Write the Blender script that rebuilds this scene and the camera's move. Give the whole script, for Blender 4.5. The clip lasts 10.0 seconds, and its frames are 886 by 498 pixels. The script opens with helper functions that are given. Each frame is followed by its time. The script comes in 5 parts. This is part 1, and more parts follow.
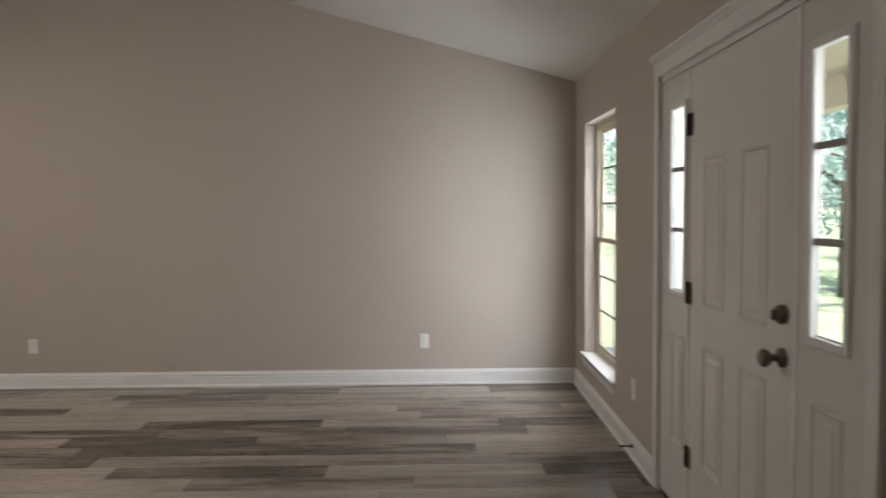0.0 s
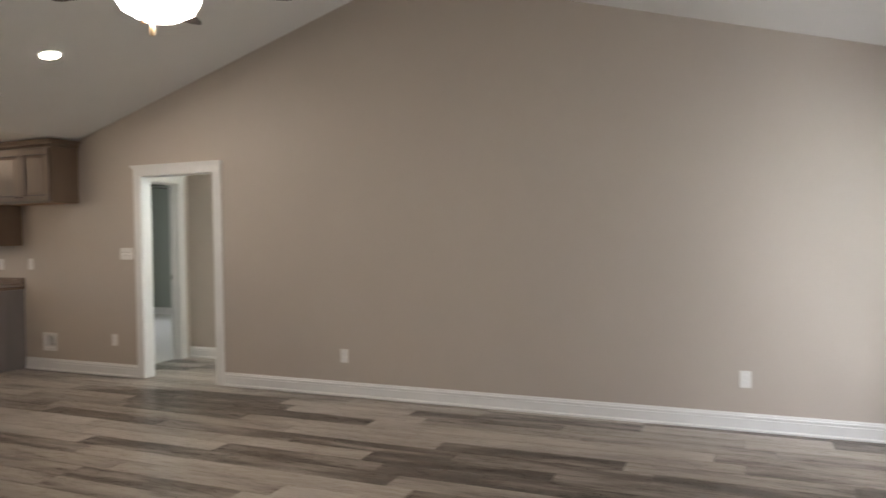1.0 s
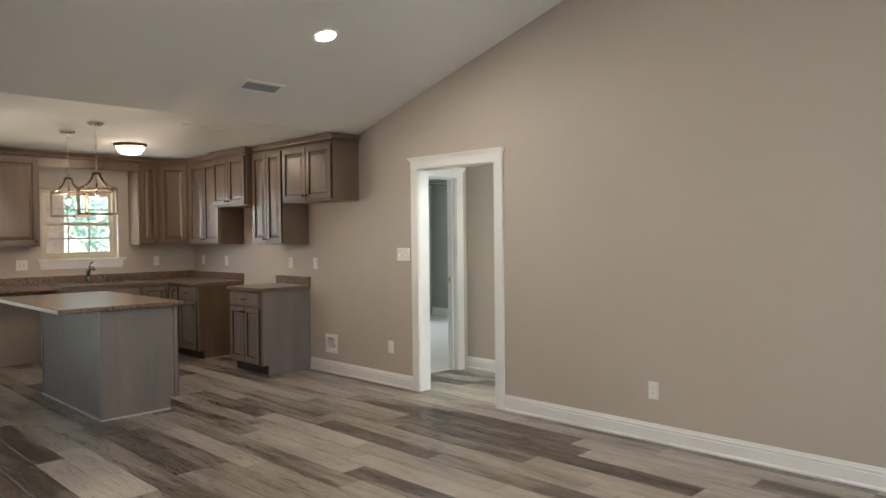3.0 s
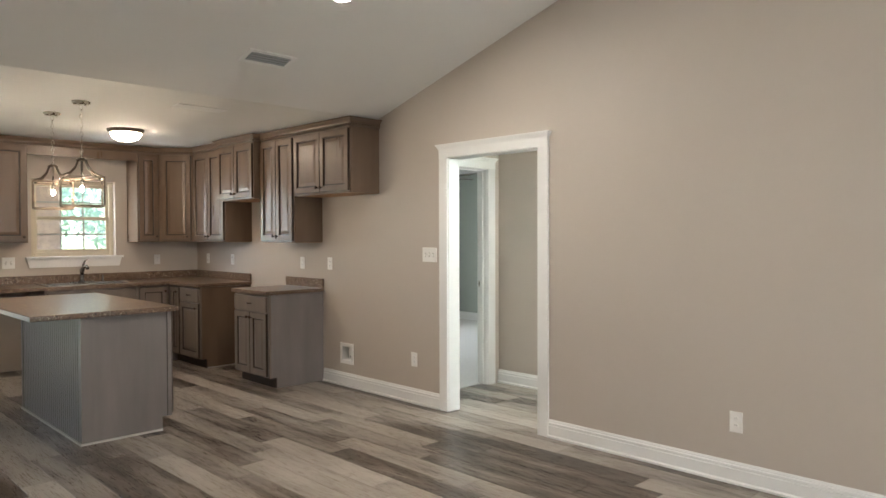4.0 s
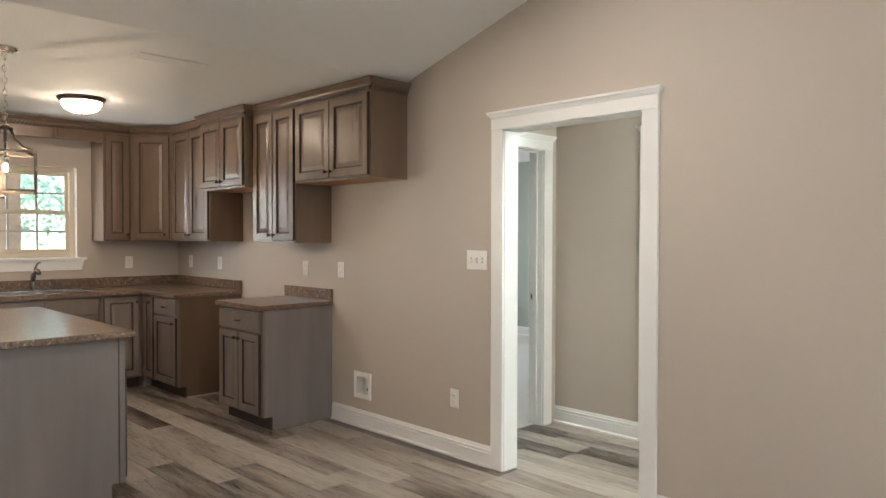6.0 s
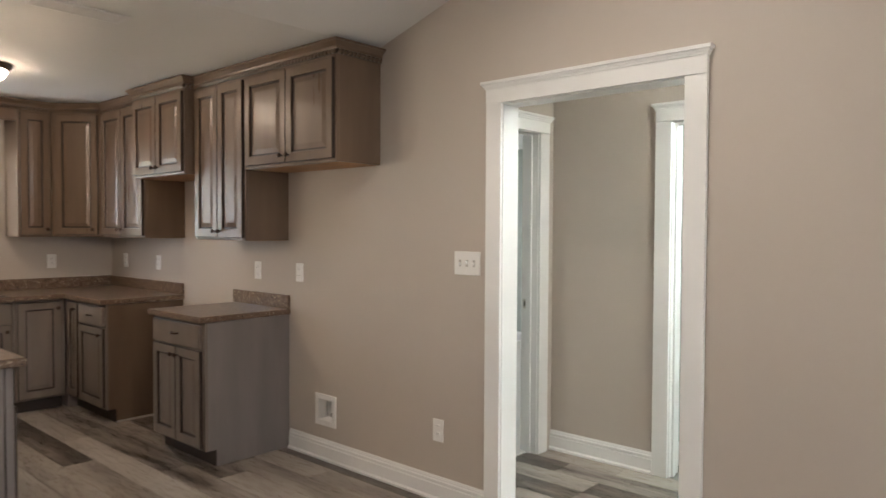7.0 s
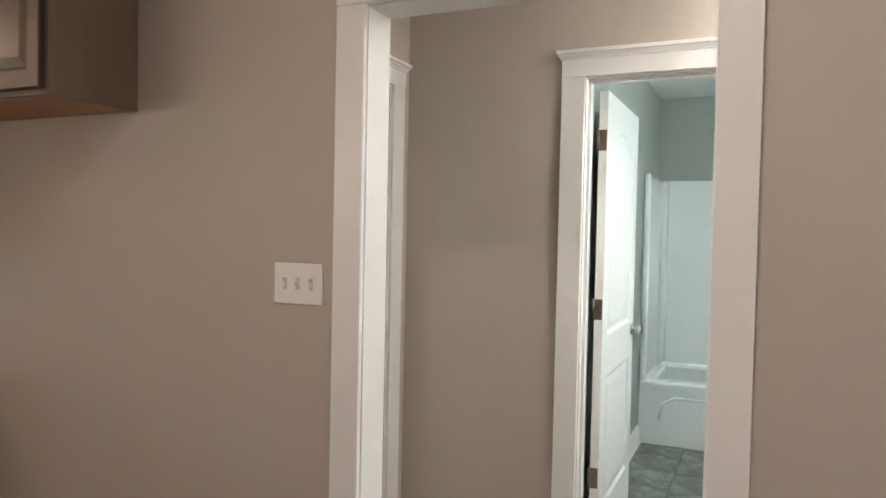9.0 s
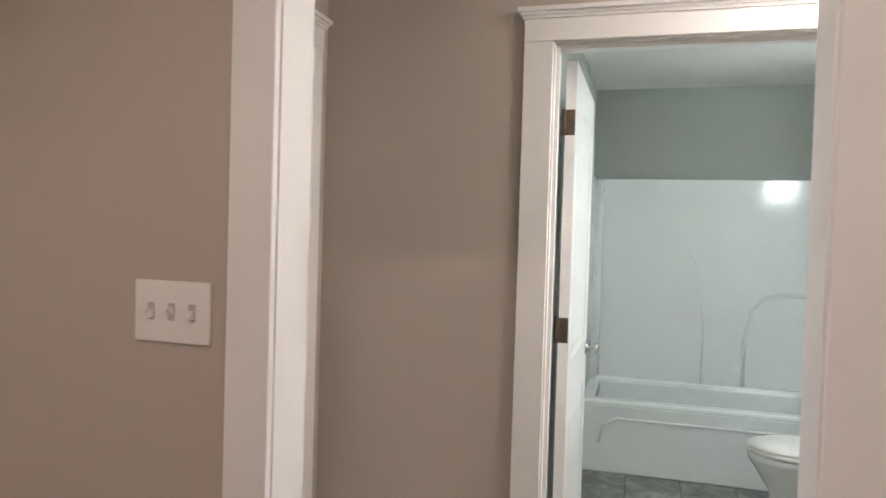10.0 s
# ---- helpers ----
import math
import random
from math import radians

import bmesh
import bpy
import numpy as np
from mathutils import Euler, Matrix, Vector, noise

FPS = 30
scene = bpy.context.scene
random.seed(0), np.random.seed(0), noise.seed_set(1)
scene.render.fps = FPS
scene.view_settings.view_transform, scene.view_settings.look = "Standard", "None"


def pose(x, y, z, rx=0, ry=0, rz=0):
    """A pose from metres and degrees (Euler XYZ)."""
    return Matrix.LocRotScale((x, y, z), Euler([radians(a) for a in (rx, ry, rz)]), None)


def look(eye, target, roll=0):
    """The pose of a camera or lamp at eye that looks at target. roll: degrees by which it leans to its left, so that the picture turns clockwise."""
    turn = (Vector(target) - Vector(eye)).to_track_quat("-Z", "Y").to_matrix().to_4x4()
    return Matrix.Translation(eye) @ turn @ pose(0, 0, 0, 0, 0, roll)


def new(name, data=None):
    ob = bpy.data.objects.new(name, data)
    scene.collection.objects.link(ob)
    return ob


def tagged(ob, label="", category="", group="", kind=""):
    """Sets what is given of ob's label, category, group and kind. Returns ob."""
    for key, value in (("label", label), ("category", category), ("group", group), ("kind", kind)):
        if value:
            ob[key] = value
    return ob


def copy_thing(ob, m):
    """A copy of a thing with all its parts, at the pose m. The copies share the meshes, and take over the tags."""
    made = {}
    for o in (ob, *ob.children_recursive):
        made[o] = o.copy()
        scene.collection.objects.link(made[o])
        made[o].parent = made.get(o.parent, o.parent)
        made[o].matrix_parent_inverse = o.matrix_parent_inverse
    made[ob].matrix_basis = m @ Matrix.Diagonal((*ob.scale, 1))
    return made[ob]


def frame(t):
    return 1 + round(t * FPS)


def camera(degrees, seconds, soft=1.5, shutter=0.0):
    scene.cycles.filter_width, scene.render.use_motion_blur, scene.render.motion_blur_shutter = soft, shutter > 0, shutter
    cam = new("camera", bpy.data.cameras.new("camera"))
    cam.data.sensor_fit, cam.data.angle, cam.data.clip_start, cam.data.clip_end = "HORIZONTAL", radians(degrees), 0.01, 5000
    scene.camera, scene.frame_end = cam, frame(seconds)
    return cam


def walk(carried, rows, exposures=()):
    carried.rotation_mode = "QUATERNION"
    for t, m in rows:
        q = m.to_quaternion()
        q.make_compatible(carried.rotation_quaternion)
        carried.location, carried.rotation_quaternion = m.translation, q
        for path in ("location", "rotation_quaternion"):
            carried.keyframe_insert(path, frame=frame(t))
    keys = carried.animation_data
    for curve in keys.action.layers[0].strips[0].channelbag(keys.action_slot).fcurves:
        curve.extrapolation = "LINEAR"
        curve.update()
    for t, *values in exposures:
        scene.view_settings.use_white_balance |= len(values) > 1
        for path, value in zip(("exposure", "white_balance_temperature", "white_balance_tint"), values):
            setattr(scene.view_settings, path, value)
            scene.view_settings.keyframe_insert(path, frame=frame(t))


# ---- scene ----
cam = camera(64.4, 10.0, shutter=0.35)
PATH = [
    (0, (-1.123, -5.85, 1.464), (-1.117, -3.853, 1.352), -0.6),
    (0.5, (-1.182, -5.594, 1.457), (-1.529, -3.626, 1.377), -0.8),
    (1, (-1.328, -5.408, 1.436), (-2.097, -3.563, 1.39), -0.8),
    (1.5, (-1.486, -5.247, 1.411), (-2.545, -3.551, 1.378), -1.0),
    (2, (-1.648, -4.962, 1.403), (-2.851, -3.364, 1.373), -0.8),
    (2.5, (-1.858, -4.709, 1.425), (-3.176, -3.205, 1.39), -0.7),
    (3, (-2.185, -4.475, 1.446), (-3.585, -3.047, 1.406), -0.6),
    (4.5, (-3.185, -3.776, 1.428), (-4.614, -2.377, 1.387), -0.1),
    (5, (-3.503, -3.564, 1.431), (-4.934, -2.168, 1.39), -0.0),
    (6.5, (-4.462, -3.002, 1.414), (-5.868, -1.581, 1.373), 0.3),
    (7, (-4.785, -2.733, 1.44), (-6.128, -1.252, 1.383), 0.3),
    (7.5, (-5.079, -2.493, 1.446), (-6.269, -0.888, 1.38), 0.6),
    (8, (-5.355, -2.239, 1.457), (-6.436, -0.558, 1.39), 0.8),
    (8.5, (-5.618, -1.966, 1.46), (-6.588, -0.219, 1.394), 1.1),
    (9, (-5.857, -1.699, 1.436), (-6.686, 0.12, 1.378), 1.2),
    (9.5, (-6.041, -1.423, 1.433), (-6.766, 0.44, 1.376), 1.5),
    (10, (-6.218, -1.157, 1.437), (-6.777, 0.762, 1.386), 1.7),
]
walk(cam, [(t, look(eye, target, roll)) for t, eye, target, roll in PATH], [(0, 1.83, 6450, 14), (1.5, 2.29, 6350, 12), (2.5, 2.46, 6250, 10), (3.2, 2.54, 6200, 9), (4.5, 2.87, 6150, 8.5), (6.5, 2.70, 6250, 11), (7.5, 2.46, 6300, 13), (8.5, 2.30, 6450, 16), (10, 2.09, 6800, 26)])

# ---- world, sun and daylight ----
world = bpy.data.worlds.new("sky")
scene.world = world
world.use_nodes = True
_wn = world.node_tree.nodes
_sky = _wn.new("ShaderNodeTexSky")
_sky.sky_type, _sky.sun_disc = "NISHITA", False
_sky.sun_elevation, _sky.sun_rotation = radians(70), radians(200)
_wn["Background"].inputs[1].default_value = 0.10
world.node_tree.links.new(_sky.outputs[0], _wn["Background"].inputs[0])
_sun = new("sun", bpy.data.lights.new("sun", "SUN"))
_sun.data.energy, _sun.data.angle, _sun.data.color = 4.2, radians(3), (1, 0.95, 0.88)
_sun.matrix_world = look((0, 0, 30), Vector((0, 0, 30)) - Vector((-0.12, -0.3, 0.95)))


def skylight(name, eye, target, w, h, watts, colour=(0.93, 0.96, 1.0)):
    """Daylight that comes in through an opening."""
    lamp = new(name, bpy.data.lights.new(name, "AREA"))
    lamp.data.shape, lamp.data.size, lamp.data.size_y, lamp.data.energy, lamp.data.color = "RECTANGLE", w, h, watts, colour
    lamp.matrix_world = look(eye, target)
    return lamp


GLOW_FAN, GLOW_CAN, GLOW_FLUSH, GLOW_BULB, GLOW_HALL, GLOW_BATH = 18, 125, 7, 380, 35, 25
WARM, SOFT, COOL = (1.0, 0.78, 0.56), (1.0, 0.89, 0.76), (0.80, 1.0, 1.0)


# ---- materials ----
def shader(name, rough=0.5, metal=0.0):
    m = bpy.data.materials.new(name)
    m.use_nodes = True
    nt = m.node_tree
    b = nt.nodes["Principled BSDF"]
    b.inputs["Roughness"].default_value, b.inputs["Metallic"].default_value = rough, metal
    return m, nt, b


def ramp(nt, fac, stops):
    r = nt.nodes.new("ShaderNodeValToRGB")
    while len(r.color_ramp.elements) < len(stops):
        r.color_ramp.elements.new(0.5)
    for e, (p, c) in zip(r.color_ramp.elements, stops):
        e.position, e.color = p, (*c, 1)
    nt.links.new(fac, r.inputs[0])
    return r.outputs[0]


def grain(nt, scale, detail=4, stretch=(1, 1, 1), vec=None, rough=0.55):
    if vec is None:
        vec = nt.nodes.new("ShaderNodeTexCoord").outputs["Object"]
    mp = nt.nodes.new("ShaderNodeMapping")
    mp.inputs["Scale"].default_value = stretch
    nt.links.new(vec, mp.inputs["Vector"])
    n = nt.nodes.new("ShaderNodeTexNoise")
    n.inputs["Scale"].default_value, n.inputs["Detail"].default_value, n.inputs["Roughness"].default_value = scale, detail, rough
    nt.links.new(mp.outputs[0], n.inputs["Vector"])
    return n.outputs[0]


def relief(nt, b, fac, strength, dist=0.01):
    bump = nt.nodes.new("ShaderNodeBump")
    bump.inputs["Strength"].default_value, bump.inputs["Distance"].default_value = strength, dist
    nt.links.new(fac, bump.inputs["Height"])
    nt.links.new(bump.outputs[0], b.inputs["Normal"])


def mottled(name, c, spread=0.08, scale=1.5, rough=0.5, metal=0.0, fine=300, bump=0.05, stretch=(1, 1, 1), dist=0.002):
    """Paint or plain stuff: slow variation of the colour, fine relief, uneven gloss."""
    m, nt, b = shader(name, rough, metal)
    lo, hi = [max(0, v * (1 - spread)) for v in c], [min(1, v * (1 + spread)) for v in c]
    f = grain(nt, scale, 5, stretch)
    nt.links.new(ramp(nt, f, [(0.3, lo), (0.7, hi)]), b.inputs["Base Color"])
    mr = nt.nodes.new("ShaderNodeMapRange")
    mr.inputs["To Min"].default_value, mr.inputs["To Max"].default_value = max(0.02, rough - 0.07), min(1, rough + 0.07)
    nt.links.new(f, mr.inputs[0])
    nt.links.new(mr.outputs[0], b.inputs["Roughness"])
    if bump:
        relief(nt, b, grain(nt, fine, 2), bump, dist)
    return m


def glowing(name, colour, strength):
    m, nt, b = shader(name, 0.3)
    b.inputs["Base Color"].default_value = (0.9, 0.88, 0.82, 1)
    b.inputs["Emission Color"].default_value = (*colour, 1)
    b.inputs["Emission Strength"].default_value = strength
    return m


def glass_mat(name):
    m, nt, b = shader(name, 0.0)
    b.inputs["Transmission Weight"].default_value, b.inputs["IOR"].default_value = 1.0, 1.05
    b.inputs["Base Color"].default_value = (0.95, 0.98, 0.96, 1)
    return m


def plank_mat(name, island):
    m, nt, b = shader(name, 0.42)
    if island:
        rnd = nt.nodes.new("ShaderNodeNewGeometry").outputs["Random Per Island"]
    else:
        rnd = nt.nodes.new("ShaderNodeObjectInfo").outputs["Random"]
    shift = nt.nodes.new("ShaderNodeVectorMath")
    shift.operation = "MULTIPLY_ADD"
    shift.inputs[1].default_value = (37, 53, 11)
    nt.links.new(rnd, shift.inputs[0])
    nt.links.new(nt.nodes.new("ShaderNodeTexCoord").outputs["Object"], shift.inputs[2])
    v = shift.outputs[0]
    long = grain(nt, 1.8, 5, (0.8, 5.5, 1), v, 0.55)
    fine = grain(nt, 10, 5, (0.8, 22, 1), v, 0.6)

    def weigh(out, weight, rest=None):
        n = nt.nodes.new("ShaderNodeMath")
        n.operation = "MULTIPLY_ADD"
        n.inputs[1].default_value, n.inputs[2].default_value = weight, 0.0
        nt.links.new(out, n.inputs[0])
        if rest is not None:
            nt.links.new(rest, n.inputs[2])
        return n.outputs[0]
    value = weigh(rnd, 0.46, weigh(long, 0.82, weigh(fine, 0.045)))
    col = ramp(nt, value, [(0.39, (0.054, 0.041, 0.032)), (0.51, (0.108, 0.084, 0.067)), (0.61, (0.226, 0.192, 0.162)), (0.73, (0.302, 0.259, 0.218)), (0.93, (0.395, 0.35, 0.305))])
    nt.links.new(col, b.inputs["Base Color"])
    mr = nt.nodes.new("ShaderNodeMapRange")
    mr.inputs["To Min"].default_value, mr.inputs["To Max"].default_value = 0.20, 0.38
    nt.links.new(fine, mr.inputs[0])
    nt.links.new(mr.outputs[0], b.inputs["Roughness"])
    relief(nt, b, fine, 0.02, 0.002)
    return m


def stone_mat(name, stops, scale, rough, coat=0.0):
    m, nt, b = shader(name, rough)
    f = grain(nt, scale, 8, rough=0.75)
    nt.links.new(ramp(nt, f, stops), b.inputs["Base Color"])
    relief(nt, b, f, 0.05, 0.001)
    b.inputs["Coat Weight"].default_value, b.inputs["Coat Roughness"].default_value = coat, 0.16
    return m


M_WALL = mottled("greige_wall_paint", (0.50, 0.438, 0.381), 0.03, 0.8, 0.6, fine=180, bump=0.08)
M_COOLWALL = mottled("grey_green_wall_paint", (0.36, 0.385, 0.345), 0.03, 0.8, 0.6, fine=180, bump=0.08)
M_CEIL = mottled("white_ceiling_paint", (0.77, 0.755, 0.73), 0.03, 0.7, 0.8, fine=90, bump=0.15)
M_VENT = mottled("grey_vent_enamel", (0.30, 0.31, 0.32), 0.04, 4, 0.45)
M_VENTBACK = mottled("duct_shade", (0.03, 0.03, 0.03), 0.06, 4, 0.6)
M_TRIM = mottled("white_trim_paint", (0.80, 0.79, 0.775), 0.02, 3, 0.34, bump=0)
M_DOOR = mottled("white_door_paint", (0.72, 0.69, 0.66), 0.03, 3, 0.36, bump=0)
M_PLANK = plank_mat("grey_oak_plank", False)
M_PLANKS = plank_mat("grey_oak_planks_far", True)
M_SUB = mottled("dark_joint", (0.03, 0.026, 0.023), 0.1, 4, 0.9)
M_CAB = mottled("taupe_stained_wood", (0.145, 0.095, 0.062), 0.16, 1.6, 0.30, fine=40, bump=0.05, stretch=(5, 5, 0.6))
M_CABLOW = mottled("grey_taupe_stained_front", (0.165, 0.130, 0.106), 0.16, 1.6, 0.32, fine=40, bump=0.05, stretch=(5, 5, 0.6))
# cabinet wood greyed and paled: cool daylight on the panels is in its colour
M_CABEND = mottled("taupe_panel_daylit_grey", (0.192, 0.166, 0.155), 0.16, 1.4, 0.38, fine=40, bump=0.05, stretch=(4, 4, 0.6))
M_GLAZE_SHADE = mottled("dark_glaze_and_shade", (0.034, 0.021, 0.014), 0.2, 8, 0.45)
M_COUNTER = stone_mat("brown_speckled_laminate", [(0.38, (0.018, 0.012, 0.009)), (0.44, (0.10, 0.058, 0.036)), (0.49, (0.20, 0.125, 0.078)), (0.54, (0.085, 0.049, 0.03)), (0.61, (0.44, 0.345, 0.25))], 66, 0.3, 0.25)
M_RAW = mottled("pale_raw_edge", (0.72, 0.71, 0.69), 0.05, 9, 0.6)
M_PLASTIC = mottled("white_plastic", (0.82, 0.80, 0.77), 0.02, 6, 0.35, bump=0)
M_SLOT = mottled("dark_slot", (0.05, 0.045, 0.04), 0.1, 6, 0.6, bump=0)
M_BRONZE = mottled("dark_bronze_metal", (0.075, 0.05, 0.038), 0.2, 20, 0.35, 0.9, bump=0.03)
M_NICKEL = mottled("brushed_nickel", (0.58, 0.54, 0.48), 0.1, 30, 0.28, 1.0, bump=0.03)
M_KNOB = mottled("aged_bronze_knob", (0.20, 0.155, 0.12), 0.2, 30, 0.3, 0.9, bump=0.03)
M_SHOE = mottled("taupe_shoe_and_plate_shade", (0.50, 0.47, 0.43), 0.08, 6, 0.5)
M_BRASSY = mottled("antique_nickel", (0.13, 0.10, 0.075), 0.15, 30, 0.42, 1.0, bump=0.03)
M_STEEL = mottled("stainless_steel", (0.6, 0.6, 0.6), 0.06, 40, 0.22, 1.0, bump=0.02, stretch=(1, 8, 1))
M_CHROME = mottled("dark_chrome", (0.33, 0.33, 0.33), 0.06, 40, 0.12, 1.0, bump=0)
M_VINYL = mottled("tan_vinyl_frame", (0.58, 0.51, 0.39), 0.05, 6, 0.4)
M_GRID = mottled("grey_window_grid", (0.30, 0.29, 0.27), 0.05, 6, 0.4)
M_GLASS = glass_mat("window_glass")
M_TUB = mottled("white_gloss_acrylic", (0.80, 0.82, 0.81), 0.02, 2, 0.14, bump=0)
M_TILE = stone_mat("grey_slate_vinyl_tile", [(0.34, (0.07, 0.075, 0.068)), (0.5, (0.19, 0.20, 0.18)), (0.66, (0.42, 0.43, 0.39))], 5, 0.35)
M_CARPET = mottled("pale_carpet", (0.62, 0.60, 0.56), 0.1, 60, 0.95, fine=400, bump=0.6, dist=0.006)
M_BLADE = mottled("walnut_fan_blade", (0.045, 0.026, 0.017), 0.25, 3, 0.4, stretch=(1, 12, 1))
M_PULL = mottled("maple_pull", (0.55, 0.38, 0.2), 0.1, 20, 0.5)
M_LAWN = mottled("lawn_grass", (0.22, 0.26, 0.15), 0.3, 0.6, 0.9, fine=60, bump=0.5)
M_CONC = mottled("porch_concrete", (0.52, 0.50, 0.47), 0.1, 3, 0.85, fine=120, bump=0.3)
M_SOFFIT = mottled("tan_vinyl_soffit", (0.66, 0.55, 0.50), 0.05, 3, 0.6)
M_POST = mottled("pink_brick_pier", (0.50, 0.37, 0.32), 0.15, 14, 0.85, fine=60, bump=0.4)
M_BARK = mottled("tree_bark", (0.10, 0.075, 0.055), 0.3, 8, 0.9, fine=30, bump=0.6, stretch=(3, 3, 0.5))


def leaf_mat(name, c):
    """Leaves let part of the light through."""
    m = mottled(name, c, 0.35, 1.2, 0.6, bump=0)
    nt = m.node_tree
    tr, mx = nt.nodes.new("ShaderNodeBsdfTranslucent"), nt.nodes.new("ShaderNodeMixShader")
    tr.inputs[0].default_value = (c[0] * 1.6, c[1] * 1.55, c[2] * 1.5, 1)
    mx.inputs[0].default_value = 0.5
    b = nt.nodes["Principled BSDF"]
    nt.links.new(b.outputs[0], mx.inputs[1])
    nt.links.new(tr.outputs[0], mx.inputs[2])
    nt.links.new(mx.outputs[0], nt.nodes["Material Output"].inputs[0])
    return m


M_LEAF = leaf_mat("green_leaf", (0.24, 0.32, 0.26))
M_LEAF2 = leaf_mat("blue_green_leaf", (0.25, 0.33, 0.30))


# ---- shapes ----
def box(bm, x0, x1, y0, y1, z0, z1, bev=0.0, mi=0):
    vs = [bm.verts.new((x, y, z)) for x in sorted((x0, x1)) for y in sorted((y0, y1)) for z in sorted((z0, z1))]
    fs = [bm.faces.new([vs[i] for i in q]) for q in ((0, 1, 3, 2), (4, 6, 7, 5), (0, 4, 5, 1), (2, 3, 7, 6), (0, 2, 6, 4), (1, 5, 7, 3))]
    for f in fs:
        f.material_index = mi
    if bev:
        bmesh.ops.bevel(bm, geom=list({e for f in fs for e in f.edges}), offset=bev, segments=2, affect="EDGES", profile=0.5, material=mi)
    return vs


def place2(plane, u, v, w):
    return {"xz": (u, w, v), "xy": (u, v, w), "yz": (w, u, v)}[plane]


def slab(bm, pts, a, b, plane="xz", mi=0):
    """A flat outline pushed from a to b across its plane."""
    va = [bm.verts.new(place2(plane, u, v, a)) for u, v in pts]
    vb = [bm.verts.new(place2(plane, u, v, b)) for u, v in pts]
    fs = [bm.faces.new(va), bm.faces.new(vb[::-1])]
    for i in range(len(pts)):
        j = (i + 1) % len(pts)
        fs.append(bm.faces.new((va[j], va[i], vb[i], vb[j])))
    for f in fs:
        f.material_index = mi
    bmesh.ops.recalc_face_normals(bm, faces=fs)
    return fs


def frustum(bm, u0, u1, v0, v1, w0, w1, inset, plane="xz", mi=0):
    """A raised field with sloping sides."""
    lo = [bm.verts.new(place2(plane, u, v, w0)) for u, v in ((u0, v0), (u1, v0), (u1, v1), (u0, v1))]
    hi = [bm.verts.new(place2(plane, u, v, w1)) for u, v in ((u0 + inset, v0 + inset), (u1 - inset, v0 + inset), (u1 - inset, v1 - inset), (u0 + inset, v1 - inset))]
    fs = [bm.faces.new(hi), bm.faces.new(lo[::-1])] + [bm.faces.new((lo[i], lo[(i + 1) % 4], hi[(i + 1) % 4], hi[i])) for i in range(4)]
    for f in fs:
        f.material_index = mi
    bmesh.ops.recalc_face_normals(bm, faces=fs)


def lathe(bm, profile, at=(0, 0, 0), axis="z", n=24, mi=0, squash=(1, 1)):
    rings = []
    for r, h in profile:
        ring = []
        for i in range(n):
            a = 2 * math.pi * i / n
            u, v = r * math.cos(a) * squash[0], r * math.sin(a) * squash[1]
            p = {"z": (u, v, h), "y": (u, h, v), "x": (h, u, v)}[axis]
            ring.append(bm.verts.new((p[0] + at[0], p[1] + at[1], p[2] + at[2])))
        rings.append(ring)
    fs = []
    for ra, rb in zip(rings, rings[1:]):
        fs += [bm.faces.new((ra[i], ra[(i + 1) % n], rb[(i + 1) % n], rb[i])) for i in range(n)]
    fs += [bm.faces.new(rings[0][::-1]), bm.faces.new(rings[-1])]
    for f in fs:
        f.material_index, f.smooth = mi, len(f.verts) == 4
    bmesh.ops.recalc_face_normals(bm, faces=fs)


def tube(bm, pts, r, n=8, mi=0, closed=False):
    pts = [Vector(p) for p in pts]
    rings, up = [], Vector((0.13, 0.29, 0.95)).normalized()
    for i, p in enumerate(pts):
        a = pts[(i - 1) % len(pts)] if closed or i else p
        b = pts[(i + 1) % len(pts)] if closed or i < len(pts) - 1 else p
        d = (b - a).normalized()
        s = d.cross(up)
        s = s.normalized() if s.length > 0.05 else d.cross(Vector((1, 0, 0))).normalized()
        t = s.cross(d)
        rad = r[i] if isinstance(r, (list, tuple)) else r
        rings.append([bm.verts.new(p + rad * (math.cos(k * 2 * math.pi / n) * s + math.sin(k * 2 * math.pi / n) * t)) for k in range(n)])
    pairs = list(zip(rings, rings[1:])) + ([(rings[-1], rings[0])] if closed else [])
    fs = [bm.faces.new((ra[i], ra[(i + 1) % n], rb[(i + 1) % n], rb[i])) for ra, rb in pairs for i in range(n)]
    for f in fs:
        f.smooth = True
    if not closed:
        fs += [bm.faces.new(rings[0][::-1]), bm.faces.new(rings[-1])]
    for f in fs:
        f.material_index = mi
    bmesh.ops.recalc_face_normals(bm, faces=fs)


def meshed(name, bm, mats):
    me = bpy.data.meshes.new(name)
    bm.normal_update()
    bm.to_mesh(me)
    bm.free()
    for m in mats if isinstance(mats, (list, tuple)) else [mats]:
        me.materials.append(m)
    return me


def part(name, bm, material, parent, label=""):
    ob = new(name, meshed(name, bm, material))
    ob.parent = parent
    return tagged(ob, label)


def thing(name, m, label, category, group=""):
    ob = new(name)
    ob.empty_display_size = 0.1
    ob.matrix_world = m
    return tagged(ob, label, category, group)


def setting(name, bm, material, label="", parent=None):
    ob = new(name, meshed(name, bm, material))
    if parent:
        ob.parent = parent
        return ob
    return tagged(ob, label, "", "", "structure")


def boxed(*a, bev=0.0):
    bm = bmesh.new()
    box(bm, *a, bev=bev)
    return bm


